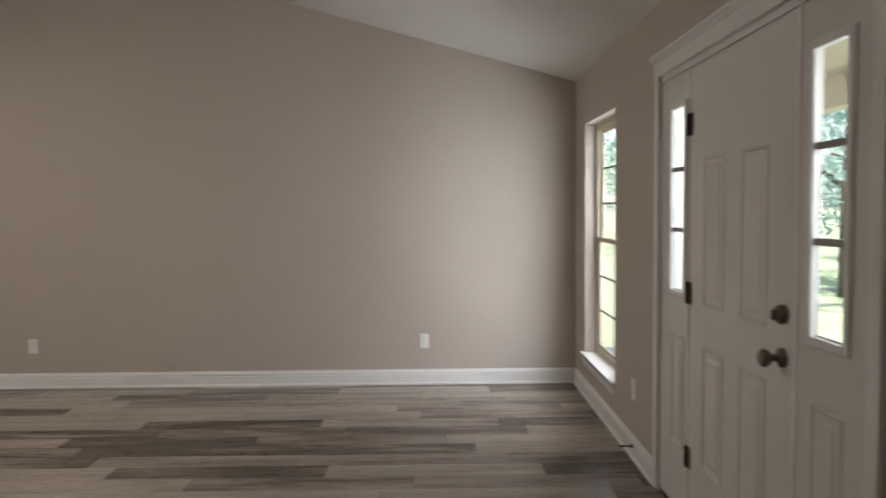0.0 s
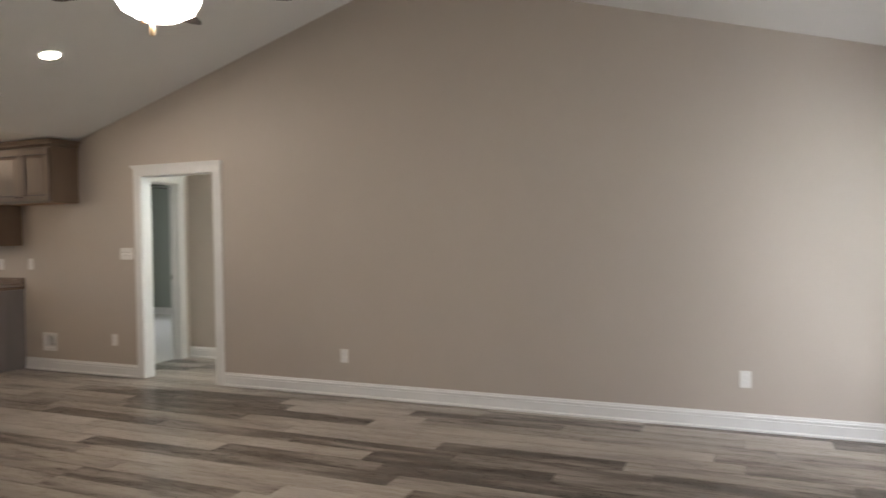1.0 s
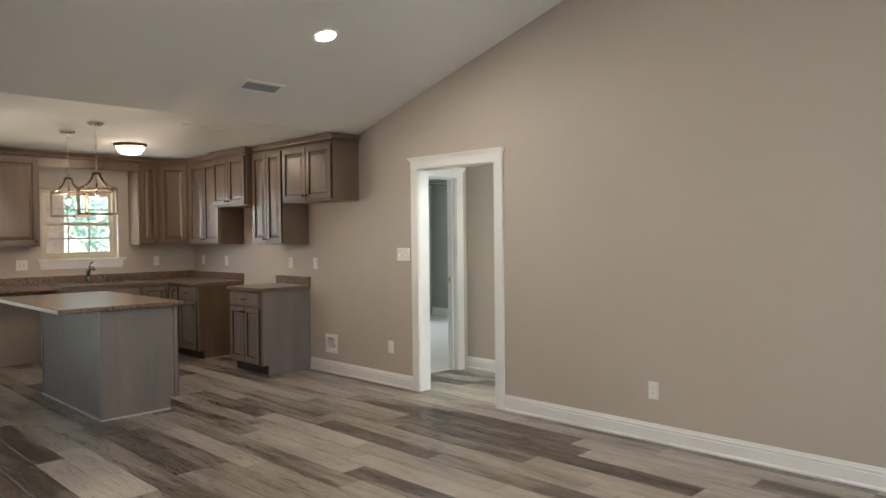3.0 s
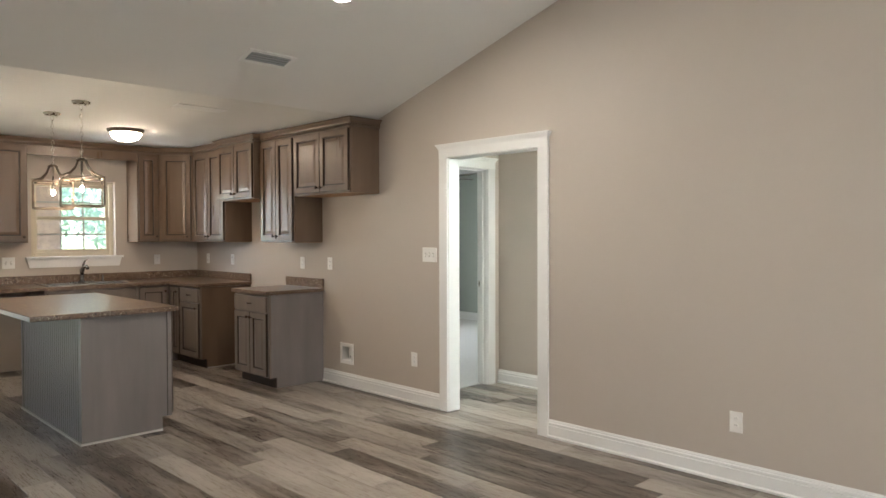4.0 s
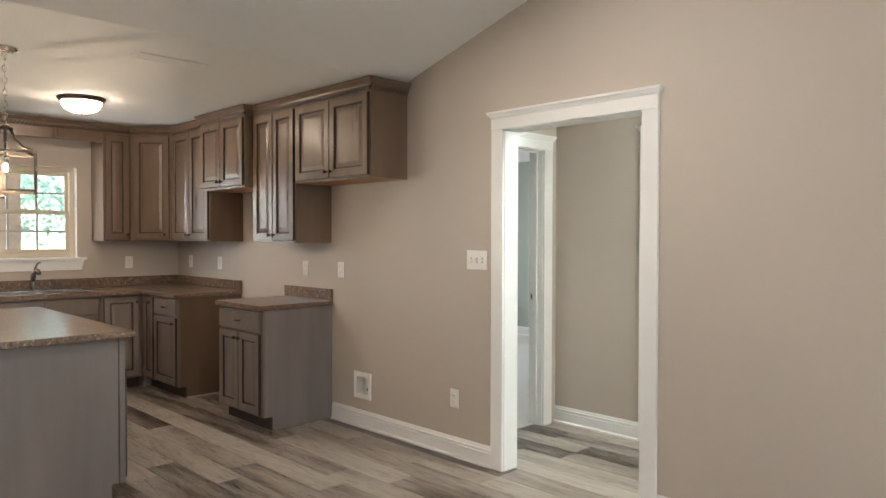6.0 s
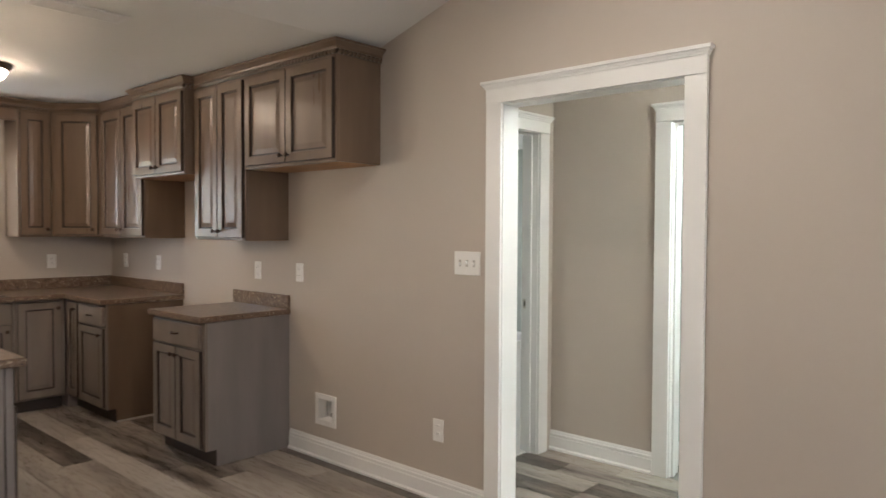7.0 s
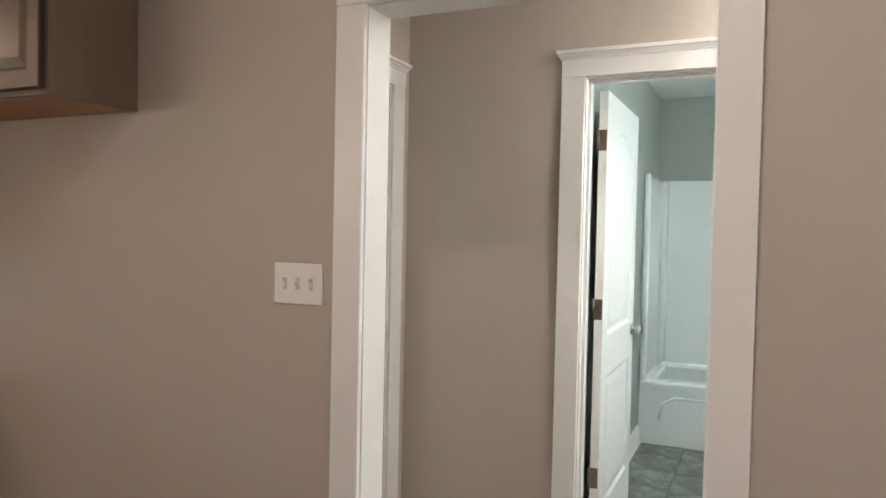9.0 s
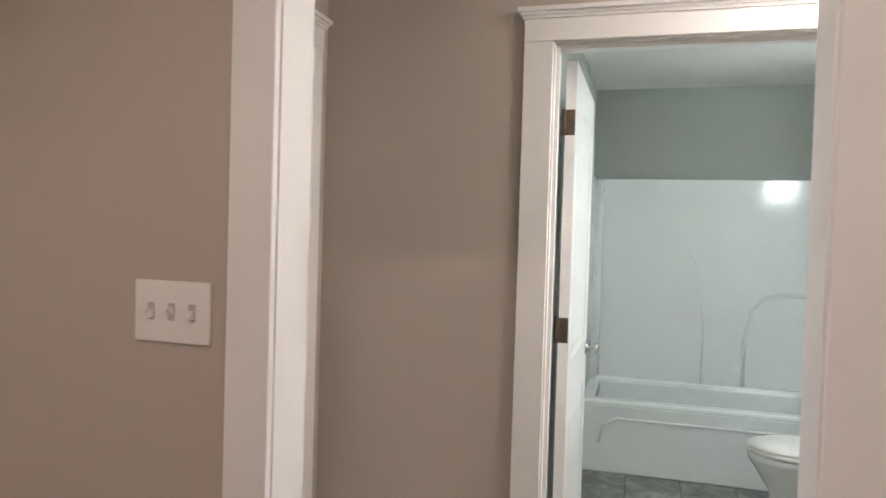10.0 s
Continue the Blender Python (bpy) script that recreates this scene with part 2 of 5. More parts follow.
# ---- the shell ----
XK, YS, PLATE, RIDGE_X, RIDGE_Z, FLAT_X = -11.36, -7.4, 2.46, -3.94, 3.61, -7.76
DW0, DW1, DWH = -6.874, -5.961, 2.05        # cased opening to the hall
HALL_X, HALL_Y = -7.345, 1.155                # hall's end and far wall
BD0, BD1 = 0.18, 0.985                      # bedroom doorway
BA0, BA1, BAH = -6.535, -5.71, 2.062         # bathroom doorway
T = 0.115


def pierced(bm, plane, w0, w1, u0, u1, v0, v1, holes):
    """A wall between u0..u1 and v0..v1 of thickness w0..w1, with right-angled holes (u0, u1, v0, v1)."""
    cuts = sorted({u0, u1, *(h[0] for h in holes), *(h[1] for h in holes)})
    for a, b in zip(cuts, cuts[1:]):
        zs = sorted((h[2], h[3]) for h in holes if h[0] < (a + b) / 2 < h[1])
        z = v0
        for s, e in [*zs, (v1, v1)]:
            if s > z:
                p, q = place2(plane, a, z, w0), place2(plane, b, s, w1)
                box(bm, p[0], q[0], p[1], q[1], p[2], q[2])
            z = e
    return bm


WIN_F = (-1.33, -0.385, 0.335, 2.105)
ENTRY = (-4.04, -2.27, -0.2, 2.118)
WIN_K = (-1.862, -0.99, 1.205, 2.05)
PATIO_ADDED = (-5.75, -3.95, -0.2, 2.05)
WIN_B = (1.3, 3.1, 0.7, 2.05)
bm = bmesh.new()
pierced(bm, "xz", 0, T, XK - 0.15, 0.15, -0.2, 2.30, [(DW0, DW1, -0.2, DWH), (-8.305, -8.167, 0.24, 0.372)])
slab(bm, [(XK - 0.15, 2.30), (0.15, 2.30), (0.15, PLATE + 0.1), (0, PLATE + 0.1), (RIDGE_X, RIDGE_Z + 0.1), (FLAT_X, PLATE + 0.1), (XK - 0.15, PLATE + 0.1)], 0, T, "xz")
setting("wall_north", bm, M_WALL, "greige painted gable wall with a cased opening")
bm = bmesh.new()
slab(bm, [(XK - 0.15, -0.2), (0.15, -0.2), (0.15, PLATE + 0.1), (0, PLATE + 0.1), (RIDGE_X, RIDGE_Z + 0.1), (FLAT_X, PLATE + 0.1), (XK - 0.15, PLATE + 0.1)], YS - 0.15, YS, "xz")
setting("wall_south", bm, M_WALL, "greige painted gable wall")
setting("wall_east", pierced(bmesh.new(), "yz", 0, 0.15, YS, 0, -0.2, PLATE + 0.1, [WIN_F, ENTRY]), M_WALL, "greige painted front wall with entry door and window")
setting("wall_west", pierced(bmesh.new(), "yz", XK - 0.15, XK, YS, 0, -0.2, PLATE + 0.1, [WIN_K, PATIO_ADDED]), M_WALL, "greige painted kitchen wall with a window")
bm = bmesh.new()
for pts in ([(0.15, PLATE), (RIDGE_X, RIDGE_Z), (RIDGE_X, RIDGE_Z + 0.12), (0.15, PLATE + 0.12)],
            [(RIDGE_X, RIDGE_Z), (FLAT_X, PLATE), (FLAT_X, PLATE + 0.12), (RIDGE_X, RIDGE_Z + 0.12)],
            [(FLAT_X, PLATE), (XK - 0.15, PLATE), (XK - 0.15, PLATE + 0.12), (FLAT_X, PLATE + 0.12)]):
    slab(bm, pts, YS - 0.15, 0.0, "xz")
setting("ceiling", bm, M_CEIL, "white vaulted ceiling over living room and kitchen")
# hall, bathroom, bedroom
setting("wall_hall_end", pierced(bmesh.new(), "yz", HALL_X - T, HALL_X, T, 4.7, -0.2, PLATE, [(BD0, BD1, -0.2, DWH)]), M_WALL, "greige painted hall end wall with bedroom doorway")
setting("wall_hall_far", pierced(bmesh.new(), "xz", HALL_Y, HALL_Y + T, HALL_X, -3.4, -0.2, PLATE, [(BA0, BA1, -0.2, BAH)]), M_WALL, "greige painted hall wall with bathroom doorway")
setting("wall_hall_close", boxed(-3.5, -3.4, T, HALL_Y, -0.2, PLATE), M_WALL, "greige painted wall closing the hall")
setting("ceiling_hall", boxed(HALL_X - T, -3.4, T, HALL_Y + T, PLATE, PLATE + 0.1), M_CEIL, "white hall ceiling")
BATH_X0, BATH_X1, BATH_Y = -6.605, -4.98, 3.92
setting("wall_bath_west", boxed(BATH_X0 - T, BATH_X0, HALL_Y + T, BATH_Y, -0.2, PLATE), M_COOLWALL, "grey-green painted bathroom wall")
setting("wall_bath_north", boxed(BATH_X0 - T, BATH_X1 + T, BATH_Y, BATH_Y + T, -0.2, PLATE), M_COOLWALL, "grey-green painted bathroom wall")
setting("wall_bath_east", boxed(BATH_X1, BATH_X1 + T, HALL_Y + T, BATH_Y, -0.2, PLATE), M_COOLWALL, "grey-green painted bathroom wall")
setting("wall_bath_south", pierced(bmesh.new(), "xz", HALL_Y + T, HALL_Y + T + 0.012, BATH_X0, BATH_X1, -0.2, PLATE, [(BA0, BA1, -0.2, BAH)]), M_COOLWALL, "grey-green painted bathroom wall round the door")
setting("ceiling_bath", boxed(BATH_X0 - T, BATH_X1 + T, HALL_Y + T, BATH_Y + T, PLATE, PLATE + 0.1), M_CEIL, "white bathroom ceiling")
BED_Y = 4.6
setting("wall_bed_north", boxed(XK - 0.15, HALL_X - T, BED_Y, BED_Y + T, -0.2, PLATE), M_COOLWALL, "grey-green painted bedroom wall")
setting("wall_bed_west", pierced(bmesh.new(), "yz", XK - 0.15, XK, T, BED_Y, -0.2, PLATE, [WIN_B]), M_COOLWALL, "grey-green painted bedroom wall with a window opening")
setting("wall_bed_south", boxed(XK, HALL_X - T, T, T + 0.012, -0.2, PLATE), M_COOLWALL, "grey-green painted bedroom wall")
setting("ceiling_bed", boxed(XK - 0.15, HALL_X - T, T, BED_Y + T, PLATE, PLATE + 0.1), M_CEIL, "white bedroom ceiling")
setting("floor_carpet", boxed(XK, HALL_X - T + 0.05, T, BED_Y, -0.15, 0.004), M_CARPET, "pale carpet on the bedroom floor")

# ---- trim ----
BASE = [(0, 0), (0.026, 0), (0.026, 0.012), (0.016, 0.02), (0.016, 0.084), (0.010, 0.087), (0.010, 0.093), (0.016, 0.096), (0.015, 0.106), (0.009, 0.110), (0.009, 0.116), (0.006, 0.12), (0.004, 0.127), (0, 0.127)]


def baseboard(axis, wall, out, a, b):
    """A skirting along x (wall is its y) or along y (wall is its x); out: +1 or -1, the side it stands on."""
    bm = bmesh.new()
    if axis == "x":
        slab(bm, [(wall + out * d, z) for d, z in BASE], a, b, "yz")
    else:
        slab(bm, [(wall + out * d, z) for d, z in BASE], a, b, "xz")
    return setting("baseboard", bm, M_TRIM, "white moulded baseboard with a shoe strip")


for run in (("x", 0, -1, -5.868, -0.001), ("x", 0, -1, -8.606, -6.967), ("x", 0, -1, -9.27, -10.02), ("y", 0, -1, -2.21, -0.03), ("y", 0, -1, YS, -4.10), ("x", YS, 1, XK, 0),
            ("x", HALL_Y, -1, HALL_X + 0.002, -6.632), ("x", HALL_Y, -1, -5.61, -3.5), ("x", T, 1, -5.9, -3.5), ("y", BATH_X0, 1, HALL_Y + T + 0.012, 3.21),
            ("x", BED_Y, -1, XK, HALL_X - T), ("y", XK, 1, YS, -5.86), ("y", XK, 1, -3.84, -2.93), ("y", HALL_X - T, -1, 1.12, BED_Y)):
    baseboard(*run)


def casing(name, axis, face, out, u0, u1, top, label, w=0.10, foot=0.0):
    """Flat side boards and a head board with a moulded cap round an opening, on a wall whose face is at face."""
    root = tagged(new(name), label, "door casing", "", "structure")
    plane = "xz" if axis == "x" else "yz"

    def board(nm, pts, d0, d1, bev=0.0015):
        bm = bmesh.new()
        slab(bm, pts, face + out * d0, face + out * d1, plane)
        bmesh.ops.bevel(bm, geom=list(bm.edges), offset=bev, segments=1, affect="EDGES")
        part(nm, bm, M_TRIM, root)
    for a, b in ((u0 - w, u0), (u1, u1 + w)):
        board("side_board", [(a, foot), (b, foot), (b, top), (a, top)], 0.0, 0.02)
    board("head_board", [(u0 - w, top), (u1 + w, top), (u1 + w, top + 0.085), (u0 - w, top + 0.085)], 0.0, 0.023)
    cap = bmesh.new()
    for k, (over, z0, z1) in enumerate(((0.006, 0.072, 0.086), (0.012, 0.083, 0.095), (0.02, 0.093, 0.108))):
        slab(cap, [(u0 - w - over, top + z0), (u1 + w + over, top + z0), (u1 + w + over, top + z1), (u0 - w - over, top + z1)], face, face + out * (0.023 + over), plane)
    part("head_cap", cap, M_TRIM, root)
    return root


def jamb(root, axis, u0, u1, top, w0, w1, stop=None):
    plane = "xz" if axis == "x" else "yz"
    bm = bmesh.new()
    for a, b in ((u0 - 0.014, u0 + 0.005), (u1 - 0.005, u1 + 0.014)):
        slab(bm, [(a, 0), (b, 0), (b, top - 0.005), (a, top - 0.005)], w0, w1, plane)
    slab(bm, [(u0 - 0.014, top - 0.005), (u1 + 0.014, top - 0.005), (u1 + 0.014, top + 0.014), (u0 - 0.014, top + 0.014)], w0, w1, plane)
    if stop:
        for a, b in ((u0 + 0.005, u0 + 0.017), (u1 - 0.017, u1 - 0.005)):
            slab(bm, [(a, 0), (b, 0), (b, top - 0.017), (a, top - 0.017)], *stop, plane)
        slab(bm, [(u0 + 0.005, top - 0.017), (u1 - 0.005, top - 0.017), (u1 - 0.005, top - 0.005), (u0 + 0.005, top - 0.005)], *stop, plane)
    part("jamb", bm, M_TRIM, root)


c = casing("door_casing_1", "x", 0, -1, DW0, DW1, DWH, "white painted cased opening into the hall", 0.091)
jamb(c, "x", DW0, DW1, DWH, -0.004, T + 0.004)
c = casing("door_casing_2", "y", HALL_X, 1, BD0, BD1, DWH, "white painted bedroom doorway casing", 0.1)
jamb(c, "y", BD0, BD1, DWH, HALL_X - T - 0.004, HALL_X + 0.004, (HALL_X - 0.075, HALL_X - 0.04))
bm = bmesh.new()
box(bm, HALL_X - 0.105, HALL_X - 0.078, BD1 - 0.0075, BD1 - 0.005, 0.93, 0.99, 0.0008)
box(bm, HALL_X - 0.098, HALL_X - 0.086, BD1 - 0.0085, BD1 - 0.007, 0.945, 0.975, mi=1)
part("strike_plate", bm, [M_NICKEL, M_SLOT], c, "nickel strike plate")
c = casing("door_casing_3", "x", HALL_Y, -1, BA0, BA1, BAH, "white painted bathroom doorway casing", 0.095)
jamb(c, "x", BA0, BA1, BAH, HALL_Y - 0.004, HALL_Y + T + 0.014, (HALL_Y + 0.03, HALL_Y + 0.065))
casing("door_casing_4", "y", 0, -1, -4.04, -2.27, 2.117, "white painted casing round the front door and its sidelights", 0.06)


# ---- windows ----
def window(name, axis_x, out, y0, y1, z0, z1, label, cols, rows, frame_mat=None):
    """A double-hung window in a wall that stands across x; out: the side of the outdoors (+1: +x)."""
    root = tagged(new(name), label, "window", "", "structure")
    fm = frame_mat or M_VINYL
    f0, f1 = axis_x, axis_x + out * 0.055
    w = 0.045
    bm = bmesh.new()
    for q in ((y0, y0 + w, z0, z1), (y1 - w, y1, z0, z1), (y0 + w, y1 - w, z0, z0 + w), (y0 + w, y1 - w, z1 - w, z1)):
        box(bm, f0, f1, *q, bev=0.004)
    part("window_frame", bm, fm, root)
    mid = (z0 + z1) / 2
    for nm, a, b, off in (("lower_sash", z0 + w, mid + 0.02, 0.012), ("upper_sash", mid - 0.02, z1 - w, 0.034)):
        s = 0.032
        u0, u1 = y0 + w, y1 - w
        x0, x1 = axis_x + out * off, axis_x + out * (off + 0.02)
        bm = bmesh.new()
        for q in ((u0, u0 + s, a, b), (u1 - s, u1, a, b), (u0 + s, u1 - s, a, a + s), (u0 + s, u1 - s, b - s, b)):
            box(bm, x0, x1, *q, bev=0.002)
        sash = part(nm, bm, fm, root)
        xm = (x0 + x1) / 2
        gy = [u0 + s + (u1 - u0 - 2 * s) * i / cols for i in range(cols + 1)]
        gz = [a + s + (b - a - 2 * s) * i / rows for i in range(rows + 1)]
        for i in range(1, cols):
            part("grid_bar", boxed(xm - 0.004, xm + 0.004, gy[i] - 0.008, gy[i] + 0.008, gz[0], gz[-1]), M_GRID, sash)
        for j in range(1, rows):
            part("grid_bar", boxed(xm - 0.0045, xm + 0.0045, gy[0], gy[-1], gz[j] - 0.008, gz[j] + 0.008), M_GRID, sash)
        for i in range(cols):
            for j in range(rows):
                bm = bmesh.new()
                e = 0.007
                box(bm, xm - 0.002, xm + 0.002, gy[i] + e * (i > 0), gy[i + 1] - e * (i < cols - 1), gz[j] + e * (j > 0), gz[j + 1] - e * (j < rows - 1))
                ob = part("pane", bm, M_GLASS, sash)
                ob.visible_shadow = False
    bm = bmesh.new()
    box(bm, axis_x + out * 0.008, axis_x - out * 0.004, (y0 + y1) / 2 - 0.03, (y0 + y1) / 2 + 0.03, mid + 0.02, mid + 0.03, 0.003)
    part("sash_lock", bm, fm, root)
    return root


w1 = window("window_1", 0.085, 1, WIN_F[0], WIN_F[1], WIN_F[2], WIN_F[3], "tan vinyl double-hung window with grids in a drywall recess", 2, 3)
bm = bmesh.new()
box(bm, -0.035, 0.086, WIN_F[0] - 0.0, WIN_F[1], WIN_F[2] - 0.03, WIN_F[2] + 0.001, 0.003)
box(bm, -0.035, -0.001, WIN_F[0] - 0.05, WIN_F[1] + 0.05, WIN_F[2] - 0.03, WIN_F[2] + 0.0005, 0.004)
part("window_sill", bm, M_TRIM, w1)
part("apron", boxed(-0.018, 0, WIN_F[0] - 0.03, WIN_F[1] + 0.03, WIN_F[2] - 0.085, WIN_F[2] - 0.03, bev=0.003), M_TRIM, w1)
w2 = window("window_2", XK - 0.07, -1, WIN_K[0], WIN_K[1], WIN_K[2], WIN_K[3], "tan vinyl double-hung kitchen window with grids", 3, 2)
bm = bmesh.new()
box(bm, XK - 0.07, XK + 0.001, WIN_K[0], WIN_K[1], WIN_K[2] - 0.025, WIN_K[2] + 0.001)
box(bm, XK + 0.001, XK + 0.05, -1.925, -0.915, WIN_K[2] - 0.025, WIN_K[2], 0.004)
part("window_sill", bm, M_TRIM, w2)
bm = bmesh.new()
slab(bm, [(-1.91, WIN_K[2] - 0.025), (-0.93, WIN_K[2] - 0.025), (-0.955, WIN_K[2] - 0.12), (-1.885, WIN_K[2] - 0.12)], XK, XK + 0.018, "yz")
part("apron", bm, M_TRIM, w2)

# unseen glazed patio door, added at the dining end to let light in
pd = tagged(new("door_2"), "added white framed sliding glass patio door, out of view", "door", "", "structure")
for a, b, off in ((-5.75, -4.83, 0.05), (-4.87, -3.95, 0.09)):
    bm = bmesh.new()
    for q in ((a, a + 0.06, 0.0, 2.05), (b - 0.06, b, 0.0, 2.05), (a + 0.06, b - 0.06, 0.0, 0.09), (a + 0.06, b - 0.06, 1.98, 2.05)):
        box(bm, XK - off - 0.035, XK - off, *q, bev=0.003)
    leaf = part("door_leaf", bm, M_TRIM, pd)
    ob = part("pane", boxed(XK - off - 0.02, XK - off - 0.015, a + 0.06, b - 0.06, 0.09, 1.98), M_GLASS, leaf)
    ob.visible_shadow = False
c = casing("door_casing_5", "y", XK, 1, -5.75, -3.95, 2.05, "white painted casing of the added patio door", 0.09)

# ---- entry door with sidelights ----
door = tagged(new("door_1"), "white painted panelled steel front door with bronze knobs", "door", "", "structure")


def relief_panel(bm, plane, u0, u1, v0, v1, face, out):
    """A moulded field on a door: a sunk ring and a raised middle."""
    m, e = 0.018, 0.006
    ring = ((u0, u0 + m, v0, v1), (u1 - m, u1, v0, v1), (u0 + m, u1 - m, v0, v0 + m), (u0 + m, u1 - m, v1 - m, v1))
    for q in ring:
        frustum(bm, q[0], q[1], q[2], q[3], face, face + out * e, 0.006, plane)
    frustum(bm, u0 + 0.04, u1 - 0.04, v0 + 0.04, v1 - 0.04, face, face + out * 0.005, 0.014, plane)


bm = bmesh.new()
box(bm, 0.004, 0.048, -3.622, -2.672, 0.015, 2.085, 0.002)
for u0, u1 in ((-3.435, -3.215), (-3.065, -2.845)):
    relief_panel(bm, "yz", u0, u1, 1.04, 1.68, 0.004, -1)
    relief_panel(bm, "yz", u0, u1, 0.32, 0.864, 0.004, -1)
slab_ob = part("door_slab", bm, M_DOOR, door)
for z in (1.833, 1.075, 0.317):
    bm = bmesh.new()
    lathe(bm, [(0.008, z - 0.05), (0.008, z + 0.05)], (-0.004, -2.664, 0), "z", 10)
    box(bm, -0.001, 0.003, -2.706, -2.664, z - 0.05, z + 0.05)
    part("hinge", bm, M_BRONZE, slab_ob, "dark bronze hinge")
bm = bmesh.new()
lathe(bm, [(0.033, 0.004), (0.033, -0.006), (0.022, -0.012), (0.012, -0.016), (0.012, -0.035), (0.022, -0.042), (0.03, -0.055), (0.03, -0.066), (0.02, -0.074)], (0, -3.552, 0.963), "x", 20)
part("knob", bm, M_KNOB, slab_ob, "bronze door knob")
bm = bmesh.new()
lathe(bm, [(0.033, 0.004), (0.033, -0.012), (0.026, -0.022), (0.01, -0.024)], (0, -3.556, 1.108), "x", 20)
box(bm, -0.04, -0.022, -3.561, -3.551, 1.091, 1.125, 0.002)
part("deadbolt", bm, M_KNOB, slab_ob, "bronze thumb-turn deadbolt")
bm = bmesh.new()
for a, b in ((-2.672, -2.657), (-3.646, -3.622)):
    box(bm, 0.0, 0.034, a + 0.001, b - 0.001, 0, 2.092)
for a, b in ((-2.272, -2.258), (-4.052, -4.038)):
    box(bm, 0.0, 0.13, a, b, 0, 2.092)
box(bm, 0.0, 0.13, -4.04, -2.27, 2.088, 2.13)
box(bm, 0.03, 0.10, -4.04, -2.27, -0.05, 0.012, mi=1)
part("door_frame", bm, [M_TRIM, M_BRONZE], door)
for c0, c1, g0, g1 in ((-2.657, -2.272, -2.612, -2.438), (-4.038, -3.646, -3.908, -3.734)):
    side = bmesh.new()
    for q in ((c0, g0 - 0.02, 0.015, 2.085), (g1 + 0.02, c1, 0.015, 2.085), (g0 - 0.02, g1 + 0.02, 0.015, 1.07), (g0 - 0.02, g1 + 0.02, 1.94, 2.085)):
        box(side, 0.004, 0.028, *q)
    relief_panel(side, "yz", g0, g1, 0.32, 0.864, 0.004, -1)
    s_ob = part("sidelight", side, M_DOOR, door)
    bm = bmesh.new()
    for q in ((g0 - 0.03, g0, 1.04, 1.958), (g1, g1 + 0.03, 1.04, 1.958), (g0, g1, 1.04, 1.07), (g0, g1, 1.928, 1.958)):
        box(bm, -0.008, 0.024, *q, bev=0.005)
    part("glazing_frame", bm, M_TRIM, s_ob)
    for k in (1, 2):
        z = 1.07 + 0.858 * k / 3
        part("grid_bar", boxed(0.002, 0.024, g0, g1, z - 0.011, z + 0.011, bev=0.003), M_GRID, s_ob)
    for k in range(3):
        ob = part("pane", boxed(0.012, 0.016, g0, g1, 1.07 + 0.858 * k / 3 + (0.012 if k else 0), 1.07 + 0.858 * (k + 1) / 3 - (0.012 if k < 2 else 0)), M_GLASS, s_ob)
        ob.visible_shadow = False

# ---- kitchen cabinets ----
UPZ, CABTOP = 1.36, 2.366


def panel_front(bm, x0, x1, z0, z1, yf, rail=0.055):
    """A raised-panel front with a dark glazed groove; yf: its outer face."""
    loops = []
    for inset, y in ((0.0, yf + 0.02), (0.0, yf + 0.003), (0.003, yf), (rail - 0.003, yf), (rail, yf + 0.004), (rail, yf + 0.012), (rail + 0.012, yf + 0.012), (rail + 0.040, yf + 0.006)):
        loops.append([bm.verts.new(p) for p in ((x0 + inset, y, z0 + inset), (x1 - inset, y, z0 + inset), (x1 - inset, y, z1 - inset), (x0 + inset, y, z1 - inset))])
    for k, (la, lb) in enumerate(zip(loops, loops[1:])):
        for i in range(4):
            bm.faces.new((la[i], la[(i + 1) % 4], lb[(i + 1) % 4], lb[i])).material_index = 1 if k in (0, 1, 4, 5) else 0
    bm.faces.new(loops[-1])
    bm.faces.new(loops[0][::-1])


def knob(x, z, yf, parent):
    bm = bmesh.new()
    lathe(bm, [(0.006, yf), (0.005, yf - 0.012), (0.014, yf - 0.018), (0.015, yf - 0.025), (0.008, yf - 0.03)], (x, 0, z), "y", 12)
    part("knob", bm, M_BRONZE, parent, "dark bronze knob")


def cab_door(root, x0, x1, z0, z1, yf, knob_at=None, mat=None):
    bm = bmesh.new()
    panel_front(bm, x0, x1, z0, z1, yf)
    d = part("door", bm, [mat or M_CAB, M_GLAZE_SHADE], root)
    if knob_at:
        knob(*knob_at, yf, d)
    return d


def drawer(root, x0, x1, z0, z1, yf):
    bm = bmesh.new()
    box(bm, x0, x1, yf, yf + 0.02, z0, z1, 0.004)
    d = part("drawer_front", bm, M_CABLOW, root)
    bm = bmesh.new()
    xm, zm = (x0 + x1) / 2, (z0 + z1) / 2
    tube(bm, [(xm - 0.038, yf, zm), (xm - 0.034, yf - 0.018, zm), (xm, yf - 0.024, zm - 0.003), (xm + 0.034, yf - 0.018, zm), (xm + 0.038, yf, zm)], 0.005)
    part("pull", bm, M_BRONZE, d, "dark bronze pull")


